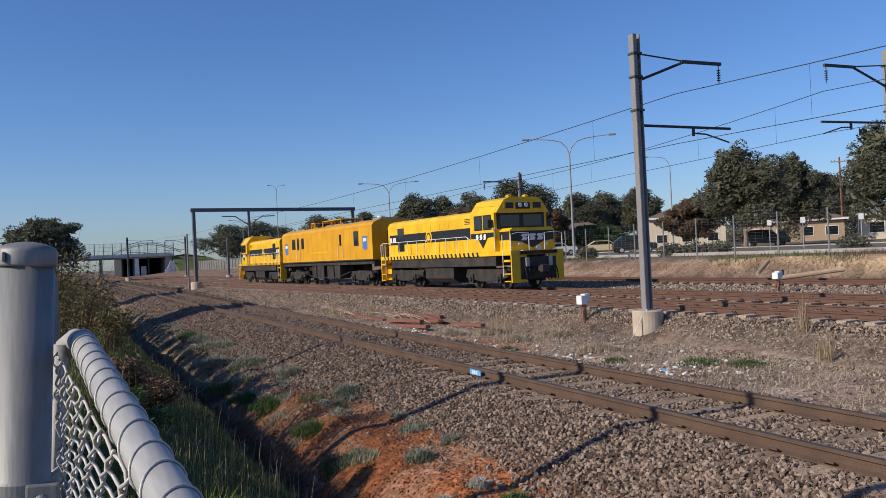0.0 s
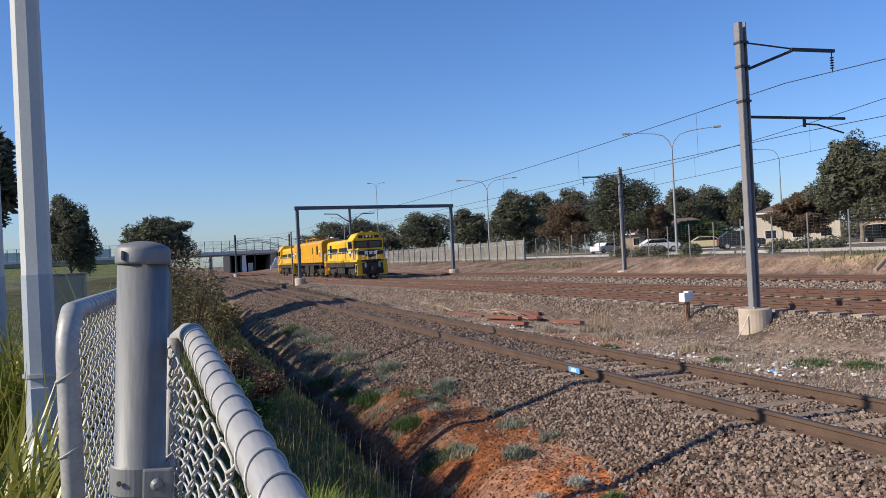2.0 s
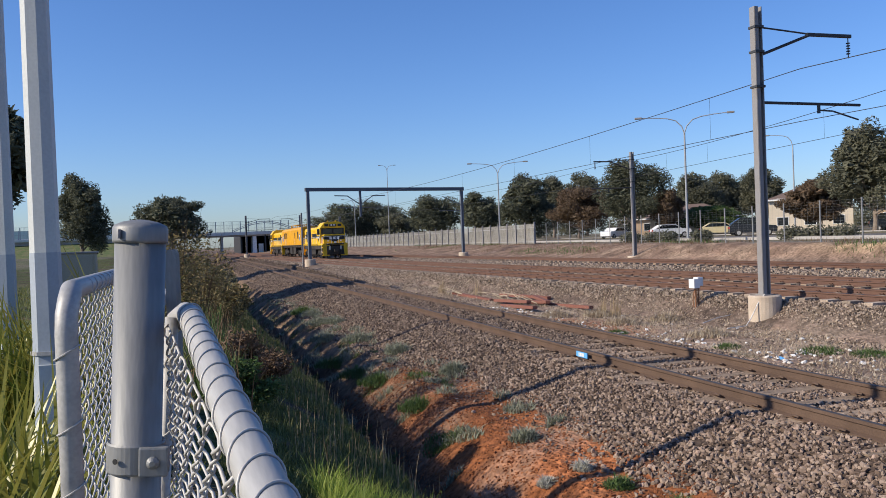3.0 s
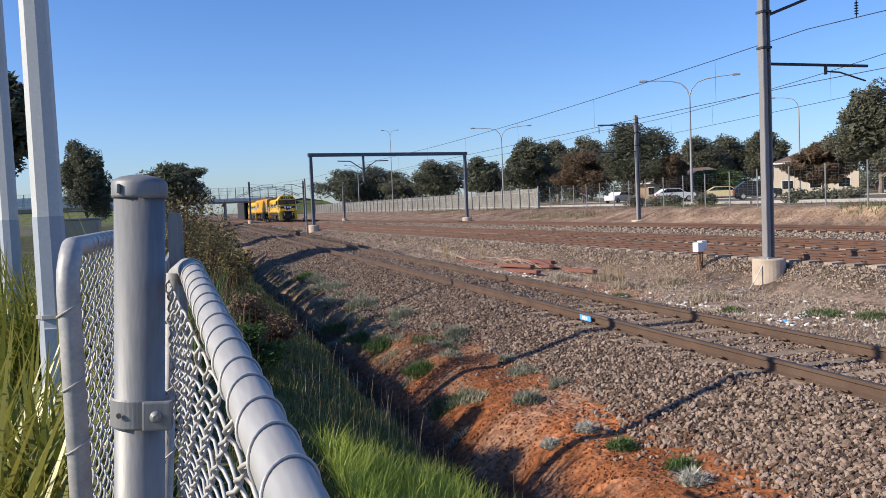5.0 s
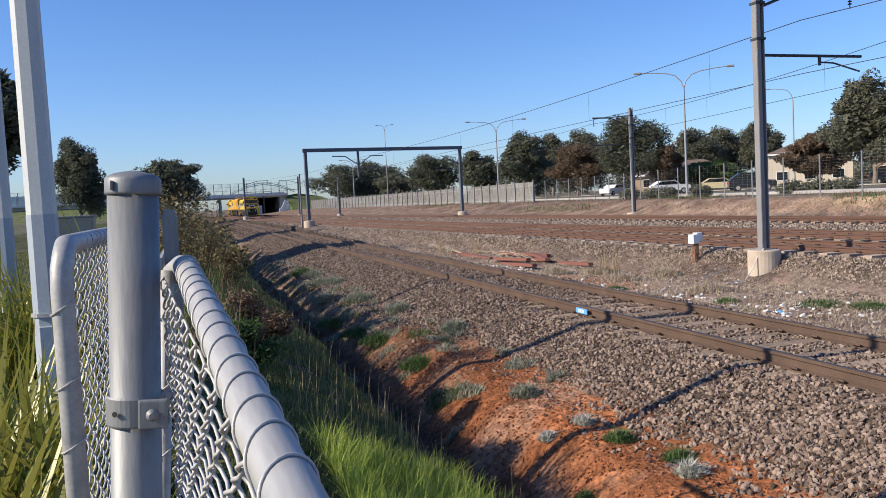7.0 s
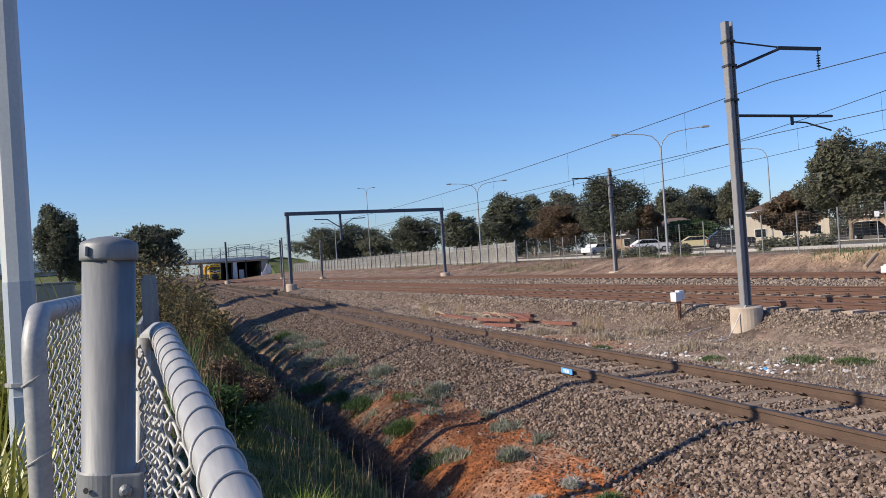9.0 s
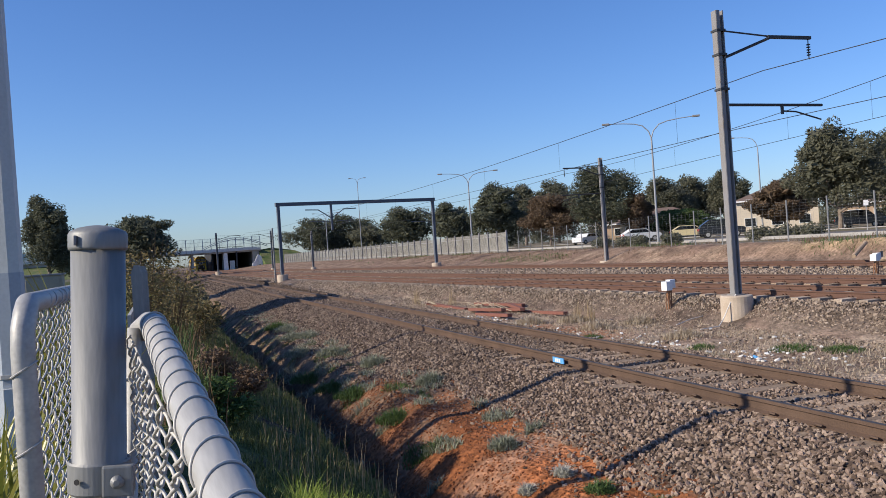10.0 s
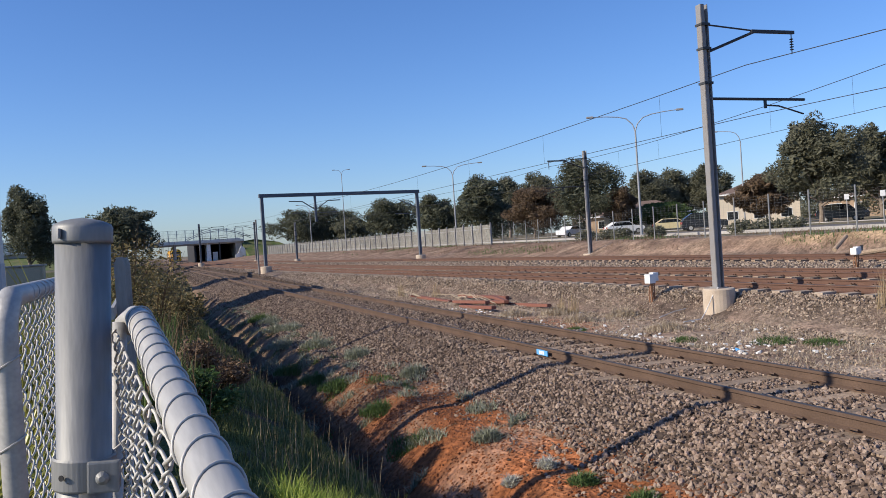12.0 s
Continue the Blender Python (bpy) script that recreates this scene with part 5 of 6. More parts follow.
# ---- stones, clods, grass ----
def stones(name, spots, material, label, squash=0.7, many_sided=False):
    """Angular stones at (x, y, z, size): six uneven faces, or twenty for those seen close."""
    rng = np.random.RandomState(7)
    base = bmesh.new()
    if many_sided:
        bmesh.ops.create_icosphere(base, subdivisions=1, radius=0.62)
    else:
        bmesh.ops.create_cube(base, size=1)
    cube = np.array([p.co for p in base.verts])
    quad = np.array([[p.index for p in fc.verts] for fc in base.faces])
    base.free()
    nv, (nf, side) = len(cube), quad.shape
    n = len(spots)
    s = np.array(spots)
    v = cube[None] * rng.uniform(0.6, 1.15, (n, nv, 1)) * rng.uniform(0.6, 1.3, (n, 1, 3)) + rng.normal(0, .07 if many_sided else .1, (n, nv, 3))
    v[:, :, 2] *= squash
    q = rng.normal(size=(n, 4))
    q /= np.linalg.norm(q, axis=1)[:, None]
    w, x, y, z = q.T
    R = np.stack([np.stack([1 - 2 * (y * y + z * z), 2 * (x * y - z * w), 2 * (x * z + y * w)], -1), np.stack([2 * (x * y + z * w), 1 - 2 * (x * x + z * z), 2 * (y * z - x * w)], -1),
                  np.stack([2 * (x * z - y * w), 2 * (y * z + x * w), 1 - 2 * (x * x + y * y)], -1)], 1)
    v = np.einsum("nij,nkj->nki", R, v) * s[:, 3][:, None, None] + s[:, None, :3]
    me = bpy.data.meshes.new(name)
    f = (quad[None] + (np.arange(n) * nv)[:, None, None]).reshape(-1)
    me.vertices.add(n * nv)
    me.vertices.foreach_set("co", v.reshape(-1))
    me.loops.add(len(f))
    me.loops.foreach_set("vertex_index", f)
    me.polygons.add(n * nf)
    me.polygons.foreach_set("loop_start", np.arange(0, len(f), side))
    me.update(calc_edges=True)
    me.shade_flat()
    ob = meshpart(name, me, material)
    tagged(ob, label, "crushed rock", kind="stuff")
    return ob


def scatter(k, u0, u1, y0, y1, count, s0, s1, lift, keep=None, power=1.6):
    out, rng = [], random.Random(count)
    while len(out) < count:
        y = y0 + (y1 - y0) * rng.random() ** power
        u = rng.uniform(u0, u1)
        x = curve_at(k, y) + u
        if keep and not keep(u, x, y, rng):
            continue
        s = rng.uniform(s0, s1) * (1 + 0.5 * smooth(15, 50, y))
        out.append((x, y, ground_z(x, y) + lift + rng.uniform(-.3, .2) * s, s))
    return out


def clear_of_rails(u, x, y, rng):
    return min(abs(u - GAUGE / 2), abs(u + GAUGE / 2)) > 0.085


def clear_of_ends(u, x, y, rng):
    """The near ends of the sleepers lie bare beside the rail."""
    off = abs((y - 6 + 0.34) % 0.68 - 0.34)
    return clear_of_rails(u, x, y, rng) and not (-1.4 < u < -0.8 and off < 0.17 and y < 34 and rng.random() < 0.72)


def near_bed(u, x, y, rng):
    e = -2.55 - 0.8 * smooth(13, 20, y) + 0.35 * noise.noise((y * 0.7, 3.0, 0.0))
    dx = curve_at(NEAR, y + .5) - curve_at(NEAR, y - .5)
    off = abs((y + u * dx + 2.0 + 0.34) % 0.68 - 0.34)
    if abs(u) < 1.22 and off < 0.125 and rng.random() < (0.93 if abs(u) < 0.95 else 0.75) * (1 if y < 15 else 0.35):
        return False
    return clear_of_rails(u, x, y, rng) and (u > e or rng.random() < 0.12 * smooth(e - 0.9, e, u))


NEAR_BED = scatter(NEAR, -3.4, 2.3, 3.0, 60, 122000, 0.028, 0.062, 0.004, near_bed, 2.0)
stones("ballast", [s for s in NEAR_BED if s[1] < 13.5], M_STONE, "brown crushed rock ballast round the near rails", 0.75, True)
stones("ballast", [s for s in NEAR_BED if s[1] >= 13.5], M_STONE_DULL, "brown crushed rock ballast round the near rails")
stones("ballast", scatter(NEAR, -2.6, 2.2, 58, 125, 15000, 0.05, 0.085, -0.01, clear_of_rails, 1.3), M_STONE_DULL, "grimy crushed rock ballast further along the near rails")
stones("ballast_far", scatter(MID, -3.6, 1.2, 9, 70, 52000, 0.03, 0.06, 0.0, clear_of_ends, 1.5), M_STONE_GREY, "grey-brown crushed rock ballast between rusty rails")
stones("ballast_mid", scatter(MAIN, -2.0, 6.5, 12, 80, 26000, 0.045, 0.08, 0.0, clear_of_rails, 1.4), M_STONE_GREY, "grey-brown crushed rock ballast between rusty rails")
stones("ballast_distant", scatter(MAIN, -6.0, 6.0, 78, 150, 16000, 0.06, 0.10, -0.01, None, 1.2), M_STONE_GREY, "grey-brown crushed rock further along the main line")
stones("red_clods", scatter(NEAR, -4.3, -2.2, 3.0, 17, 19000, 0.008, 0.036, -0.006, None, 1.2), M_CLOD, "loose red earth clods on the drain bank")
stones("rubble", scatter(NEAR, 1.8, 7.5, 6, 50, 9000, 0.02, 0.07, 0.0, None, 1.3), M_STONE_GREY, "scattered stones on the strip between tracks")


def blades(name, spots, length, width, material, label, category="grass", bend=0.5, kind="stuff", seg=3):
    """Bent tapering blades at (x, y, z, scale)."""
    rng = random.Random(len(spots))
    vs, fs = [], []
    for x, y, z, s in spots:
        a = rng.uniform(0, 6.283)
        L, w, bd = length * s * rng.uniform(.6, 1.3), width * rng.uniform(.7, 1.3), bend * rng.uniform(.3, 1.5)
        dx, dy = math.cos(a), math.sin(a)
        i = len(vs)
        for q in range(seg + 1):
            u = q / seg
            r, h, ww = L * bd * u * u, L * (u - 0.35 * bd * u * u), w * (1 - u ** 1.6) + 0.0004
            cx, cy = x + dx * r, y + dy * r
            vs += [(cx - dy * ww, cy + dx * ww, z + h), (cx + dy * ww, cy - dx * ww, z + h)]
        fs += [(i + 2 * q, i + 2 * q + 1, i + 2 * q + 3, i + 2 * q + 2) for q in range(seg)]
    me = bpy.data.meshes.new(name)
    me.from_pydata(vs, [], fs)
    ob = meshpart(name, me, material)
    return tagged(ob, label, category, kind=kind) if kind else tagged(ob, label, category)


def spots_in(count, x0, x1, y0, y1, seed, keep=None, power=1.5):
    out, rng = [], random.Random(seed)
    while len(out) < count:
        y, x = y0 + (y1 - y0) * rng.random() ** power, rng.uniform(x0, x1)
        if keep and not keep(x, y):
            continue
        out.append((x, y, ground_z(x, y) - 0.02, rng.uniform(.6, 1.2)))
    return out


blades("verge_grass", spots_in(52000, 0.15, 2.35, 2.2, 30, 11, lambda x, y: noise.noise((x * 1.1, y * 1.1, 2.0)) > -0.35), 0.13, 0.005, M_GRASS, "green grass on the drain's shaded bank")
# patch by the gate: the sun on it comes from the brighter leaf colour
blades("lit_grass", spots_in(10000, 0.8, 2.0, 4.1, 6.1, 23, lambda x, y: noise.noise((x * 2.2, y * 2.2, 6.0)) > -0.3, 1.0), 0.27, 0.0036, M_LITGRASS, "grass by the gate, coloured bright green to look sunlit")
blades("verge_grass_far", spots_in(16000, -7.0, -0.1, 9, 60, 12), 0.32, 0.008, M_GRASS, "rough green grass on the verge")
blades("tall_weeds", spots_in(1500, -0.05, 0.5, 8.5, 18, 21, None, 1.0), 0.62, 0.009, M_WEED, "tall rank weeds beside the fence line", bend=0.3)
blades("tall_dry_weeds", spots_in(700, -0.05, 0.6, 8.5, 18, 22, None, 1.0), 0.7, 0.007, M_TWIG, "tall dead weeds beside the fence line", bend=0.25)
blades("dry_stems", spots_in(480, 0.8, 2.6, 6.4, 26, 13, lambda x, y: noise.noise((x * 1.6, y * 1.2, 41.0)) > -0.1), 0.42, 0.003, M_STRAW, "dry pale stems on the drain bank", bend=0.15)
blades("bank_tufts", spots_in(12000, 2.6, 4.7, 10, 45, 18, lambda x, y: noise.noise((x * 2.1, y * 1.3, 18.0)) > 0.30 - 0.12 * smooth(12, 22, y)), 0.15, 0.008, M_SAGE, "grey-green ground cover on the drain bank", bend=0.9)
blades("bank_weeds_near", spots_in(7000, 2.5, 4.3, 11, 45, 19, lambda x, y: noise.noise((x * 2.0, y * 1.3, 28.0)) > 0.3), 0.12, 0.006, M_WEED, "green weeds on the drain bank", bend=0.9)
blades("dry_grass", spots_in(30000, 8.9, 14.6, 8, 55, 14, lambda x, y: noise.noise((x * .6, y * .6, 8.0)) + 0.5 * noise.noise((x * 2.1, y * 2.1, 3.0)) > -0.08), 0.14, 0.005, M_DRYMAT, "dry pale grass between the tracks", bend=1.0)
blades("bank_grass", spots_in(5000, 28.5, 36, 20, 120, 15, lambda x, y: ground_z(x, y, False) > 0.45 and noise.noise((x * .3, y * .3, 8.0)) > 0.05), 0.28, 0.012, M_TWIG, "dead brown grass on the earth bank", bend=0.5)
blades("bank_weeds", spots_in(2600, 28.5, 37, 20, 150, 16, lambda x, y: ground_z(x, y, False) > 0.3 and noise.noise((x * .25, y * .1, 30.0)) > 0.28), 0.3, 0.015, M_WEED, "green weeds on the earth bank", bend=0.6)


def clump(x, y, r, h, n, material, label, name="shrub", category="shrub", width=0.006, bend=0.8, z=None, seed=0):
    rng = random.Random(seed + int(x * 97 + y * 31))
    z = ground_z(x, y) if z is None else z
    pts = []
    for _ in range(n):
        a, k = rng.uniform(0, 6.283), r * math.sqrt(rng.random())
        pts.append((k * math.cos(a), k * math.sin(a), (1 - (k / r) ** 2) * h * 0.25, (1.15 - 0.6 * k / r)))
    ob = blades(name, pts, h, width, material, label, category, bend, kind="", seg=2)
    ob.matrix_basis = pose(x, y, z - 0.02)
    ob["group"] = category + "s by the tracks"
    return ob


SHRUBS = [  # x, y, radius, height, leaves
    (3.66, 8.32, .11, .11, 1), (4.08, 8.29, .11, .12, 1), (4.15, 7.62, .16, .13, 2), (4.33, 6.78, .16, .13, 2), (4.0, 9.77, .2, .18, 0), (3.56, 13.19, .26, .16, 2),
    (3.47, 15.9, .3, .18, 2), (4.5, 18.28, .24, .2, 0), (4.63, 14.64, .2, .18, 0), (4.2, 21.5, .32, .22, 0), (4.0, 26.6, .35, .22, 0), (4.24, 30, .35, .22, 0),
    (4.18, 6.39, .14, .14, 1), (3.43, 6.97, .11, .1, 2), (4.4, 26.2, .3, .2, 0), (4.05, 31, .35, .25, 2), (3.3, 20, .35, .2, 2), (3.6, 23, .35, .22, 0), (3.4, 17.5, .3, .16, 2)]
for i, (x, y, r, h, k) in enumerate(SHRUBS):
    clump(x, y, r * (1.0 if y < 12 else 1.4), h * (1.0 if y < 12 else 1.25), 420 if y < 12 else 800, (M_SAGE, M_SILVER, M_WEED)[k], ("grey-green cushion plant on the red bank", "pale silvery cushion plant on red earth", "fresh green weed on the red bank")[k], "cushion_plant", "plant", 0.007, 0.9, seed=i)


def twiggy_bush(x, y, w, h, material, label, seed, leaves=1300, leaf=0.034):
    t = tagged(empty("bush", pose(x, y, ground_z(x, y) - 0.05)), label, "bush", "bushes on the verge")
    rng = random.Random(seed)
    for _ in range(34):
        a, k = rng.uniform(0, 6.283), rng.uniform(.15, .5) * w
        part("stem", tubem([(0, 0, 0), (k * .4 * math.cos(a), k * .4 * math.sin(a), h * .5), (k * math.cos(a), k * math.sin(a), h * rng.uniform(.75, 1.1))], 0.008, 4, 0.002), M_TWIG, t)
    blobs = [((rng.uniform(-.3, .3) * w, rng.uniform(-.3, .3) * w, h * rng.uniform(.35, .85)), (w * .28, w * .28, h * .25)) for _ in range(9)]
    meshpart("foliage", crown_mesh("foliage", blobs, leaves, leaf, material, seed, 0.15), material, t)


rng_b = random.Random(9)
M_BUSHLEAF = leafy("yellowing_bush_leaves", (0.075, 0.075, 0.032), (0.33, 0.25, 0.11), 0.6, 0.35)
twiggy_bush(-0.2, 12.6, 1.15, 2.05, M_BUSHLEAF, "twiggy bush with yellowing leaves on the verge", 1, 1700, 0.03)
twiggy_bush(0.15, 14.2, 1.15, 1.8, M_BUSHLEAF, "twiggy bush with yellowing leaves on the verge", 2, 1700, 0.03)
twiggy_bush(0.5, 16.5, 1.1, 1.4, M_BUSHLEAF, "twiggy bush with yellowing leaves on the verge", 6, 1800, 0.03)
twiggy_bush(0.62, 10.4, 0.7, 0.75, M_TWIG, "dry brown twiggy bush beside the drain", 3, 2200, 0.03)
twiggy_bush(0.5, 8.9, 0.8, 0.55, M_WEED, "low green bush beside the drain", 4, 2400, 0.03)
twiggy_bush(1.0, 11.5, 0.7, 0.6, M_TWIG, "dry brown twiggy bush beside the drain", 5, 1800, 0.03)
for i, y in enumerate(np.arange(17.5, 52, 1.3)):
    twiggy_bush(0.6 + rng_b.uniform(-.35, .3), y, 1.4, rng_b.uniform(.8, 1.3), (M_BUSHLEAF, M_GUM2, M_TWIG)[i % 3], "scrubby bush on the verge beside the drain", 20 + i, 2300, 0.05)
rng_f = random.Random(77)
FLAX = [(-0.12 - 0.115 * y + rng_f.uniform(-.07, .05) * y, y, rng_f.uniform(.85, 1.2)) for y in np.arange(2.3, 8.2, 0.15)]
for i, (x, y, s) in enumerate(FLAX):
    if math.hypot(x + 0.735, y - 4.93) > 0.2 and x < -0.28:
        clump(x, y, 0.26 * s, (0.72 + 0.045 * y) * s * (0.45 if 4.0 < y < 6.4 else 1), 140, M_LILY, "clump of long strappy green leaves behind the fence", "strappy_plant", "plant", 0.016, 0.6, seed=40 + i)


# ---- trackside things ----
def trackside_box(x, y, s, label):
    t = tagged(empty("trackside_box", pose(x, y, ground_z(x, y), 0, 0, 8)), label, "junction box", "white trackside boxes")
    for dx in (-.06, .08):
        part("stake", tubem([(dx * .6, 0, -0.2), (dx, 0, 0.6 * s)], 0.025, 6), M_RUST, t)
    for q in range(3):
        part("cable", tubem([(-.1 + q * .1, .05, 0.0), (-.06 + q * .07, .09, .3 * s), (-.02 + q * .04, .05, .6 * s)], 0.015, 5), M_RUST, t)
    part("housing", boxm(-0.20, 0.02, -0.13, 0.1, 0.58 * s, 0.86 * s, bevel=0.015), M_WHITE, t)
    part("housing", boxm(0.03, 0.24, -0.02, 0.16, 0.63 * s, 0.90 * s, bevel=0.015), M_WHITE, t)


trackside_box(14.0, 20.7, 0.95, "white trackside box on rusty stakes")
trackside_box(22.95, 21.75, 0.82, "white trackside box on rusty stakes")


def blue_plate():
    t = tagged(empty("rail_tag", pose(6.28, 12.62, -0.07)), "light blue plate with lettering clamped to the rail", "tag")
    part("plate", boxm(-0.02, 0.0, -0.2, 0.2, -0.046, 0.046, bevel=0.006), M_SKYBLUE, t)
    for y0, y1 in ((-.09, -.03), (-.01, .05), (.07, .10)):
        part("lettering_bar", boxm(-0.0235, -0.02, y0, y1, -0.03, 0.03), M_WHITE, t)


blue_plate()
for i, (x, y, L, a, zz) in enumerate(((11.5, 33.5, 4.6, 92, 0.05), (11.9, 29.5, 4.8, 95, 0.08), (11.4, 28.6, 3.6, 88, 0.16), (12.5, 26.6, 3.6, 97, 0.05), (11.0, 27.0, 3.0, 90, 0.06), (12.7, 30.5, 3.6, 99, 0.18), (12.3, 28.0, 2.6, 78, 0.2))):
    ob = part("timber_baulk", boxm(-L / 2, L / 2, -0.09, 0.09, -0.055, 0.055, bevel=0.012), M_TIMBERRED)
    ob.matrix_basis = pose(x, y, ground_z(x, y) + zz, random.uniform(-4, 4), random.uniform(-3, 3), a)
    tagged(ob, "old red-brown timber baulk lying between the tracks", "timber", "old timbers")


for x0, y0, z0, x1, y1, z1, r in ((27.2, 26.9, .45, 28.6, 27.6, .95, .09), (26.7, 25.3, .3, 28.3, 23.4, .6, .10)):
    tagged(part("timber_pole", tubem([(x0, y0, max(z0, ground_z(x0, y0) + r)), (x1, y1, max(z1, ground_z(x1, y1) + r))], r, 9), M_SLEEPER), "weathered timber pole lying on the sandy bank", "timber", "poles on the bank")


def dead_branch(x, y, seed):
    rng = random.Random(seed)
    bm = bmesh.new()
    for _ in range(7):
        a, L = rng.uniform(1.2, 2.0), rng.uniform(.8, 2.4)
        tube(bm, [(rng.uniform(-.5, .5), rng.uniform(-.8, .8), .1), (math.cos(a) * L * .5, math.sin(a) * L * .5, rng.uniform(.15, .4)), (math.cos(a) * L, math.sin(a) * L, rng.uniform(.1, .45))], 0.018, 4, 0.006)
    ob = part("dead_branch", bm, M_DRYMAT)
    ob.matrix_basis = pose(x, y, ground_z(x, y))
    tagged(ob, "pale dead branches lying on old timbers", "branch", "dead branches")


dead_branch(11.8, 28.0, 1)
dead_branch(12.0, 30.0, 2)
dead_branch(11.2, 35.0, 3)


def litter():
    rng = random.Random(5)
    for cx, cy, rx, ry, n in ((11.4, 13.6, .9, .7, 44), (10.5, 16.8, .6, 1.6, 44), (10.0, 20, .5, 2.2, 34), (10.4, 25.5, .7, 2.8, 50), (11.8, 12.4, .8, .6, 12), (12.5, 17, 1.2, 4, 20)):
        for _ in range(round(n * 1.4)):
            x, y = rng.gauss(cx, rx * .6), rng.gauss(cy, ry * .6)
            s = rng.uniform(.02, .075)
            bm = bmesh.new()
            bmesh.ops.create_icosphere(bm, subdivisions=1, radius=s)
            for v in bm.verts:
                v.co = Vector((v.co.x * rng.uniform(.6, 1.3), v.co.y * rng.uniform(.5, 1.2), v.co.z * rng.uniform(.2, .8)))
            ob = part("litter", bm, rng.choice((M_PLASTICLITTER, M_PLASTICLITTER, M_WHITE, M_SKYBLUE if rng.random() < .08 else M_PLASTICLITTER, M_CONC)))
            ob.matrix_basis = pose(x, y, ground_z(x, y) + s * .2, rng.uniform(-30, 30), rng.uniform(-30, 30), rng.uniform(0, 360))
            tagged(ob, "crumpled pale plastic litter on the ground", "litter", "litter between the tracks")


litter()
for i, (x, y, r, h, k) in enumerate(((12.0, 13.6, .45, .16, 2), (12.5, 12.8, .4, .15, 2), (11.0, 15.2, .3, .12, 2), (10.2, 18.6, .3, .12, 2), (11.4, 20.5, .5, .3, 1), (10.8, 23.5, .5, .3, 1), (13.0, 20.8, .5, .3, 1), (12.0, 23.0, .5, .3, 1), (10.3, 14.0, .4, .15, 1), (11.8, 17.0, .5, .25, 1))):
    clump(x, y, r, h, 500, (M_DRYMAT, M_DRYMAT, M_WEED)[k], ("", "pale dry low plant between the tracks", "green weeds among litter")[k], "low_plant", "plant", 0.008, 0.9, seed=80 + i)
for i, (x, y, h) in enumerate(((12.4, 22.6, .7), (12.2, 23.0, .6), (12.0, 34, .7), (11.0, 36, .8), (14.6, 13.2, .8), (13.8, 12.0, .6))):
    clump(x, y, .2, h, 60, M_STRAW, "tall dry grass tuft between the tracks", "grass_tuft", "grass tuft", 0.006, 0.18, seed=120 + i)
clump(2.35, 6.1, .05, .75, 8, M_STRAW, "single tall dry stalk beside the drain", "dry_stalk", "stalk", 0.004, 0.1)
for pts in ([(14.0, 17.75, .25), (13.85, 17.8, .05), (13.6, 17.8, -.35), (13.3, 17.6, -.5), (12.6, 17.4, -.5)], [(12.6, 18.4, -.45), (13.4, 18.9, -.4), (14.6, 19.3, -.35)]):
    tagged(part("cable", tubem(pts, 0.013, 6), M_PLASTICLITTER), "pale loose cable lying by the mast footing", "cable", "loose cables")


# ---- boundary fence, street, houses, cars ----
M_PALING = mat("pale_weathered_palings", (0.42, 0.40, 0.34), 0.8, 0, 0.15, 0.7, 12, 0.1, (0.30, 0.28, 0.24))


def boundary_fence():
    t = tagged(empty("boundary_fence"), "galvanised wire mesh fence along the bank top", "fence")
    ys = np.arange(2, 80, 3.0)
    for y in ys:
        x = curve_at(FENCE_X, y)
        part("post", tubem([(x, y, 0.7), (x, y, 3.22)], 0.04, 7), M_GALVPOST, t)
    for k in range(15):
        z = 1.12 + k * 0.145
        part("line_wire", tubem([(curve_at(FENCE_X, y), y, z) for y in ys], 0.0022, 4), M_GALVPOST, t)
    vs = np.arange(30, 80, 0.5)
    bm = bmesh.new()
    for y in vs:
        x = curve_at(FENCE_X, y)
        box(bm, x - .002, x + .002, y - .002, y + .002, 1.1, 3.15)
    o = part("mesh_wire_run", bm, M_GALVPOST, t)
    o["kind"] = "stuff"
    t2 = tagged(empty("palisade_fence"), "pale galvanised palisade fence along the bank top", "fence")
    vv, ff = [], []
    for y in np.arange(80, 215, 0.22):
        x, i = curve_at(FENCE_X, y), len(vv)
        for dx, dy in ((-.012, -.05), (.012, -.05), (.012, .05), (-.012, .05)):
            vv += [(x + dx, y + dy, 1.0), (x + dx, y + dy, 3.2)]
        ff += [(i, i + 2, i + 3, i + 1), (i + 2, i + 4, i + 5, i + 3), (i + 4, i + 6, i + 7, i + 5), (i + 6, i, i + 1, i + 7), (i + 1, i + 3, i + 5, i + 7)]
    me = bpy.data.meshes.new("pickets")
    me.from_pydata(vv, [], ff)
    o = meshpart("picket_run", me, M_PALING, t2)
    o["kind"] = "stuff"
    post = bpy.data.meshes.new("post")
    bm = boxm(-.06, .06, -.08, .08, 0.7, 3.4)
    bm.to_mesh(post)
    bm.free()
    for y in np.arange(80, 216, 2.75):
        meshpart("post", post, M_STEEL, t2).matrix_basis = pose(curve_at(FENCE_X, y) - .08, y, 0)
    for z in (1.3, 2.8):
        part("rail", tubem([(curve_at(FENCE_X, y) - .03, y, z) for y in np.arange(80, 216, 9)], 0.03, 5), M_GALV, t2)


boundary_fence()


STREET_X = [(-60, 43.5), (0, 45.5), (33, 47.0), (72, 50.5), (176, 54.7), (280, 57)]


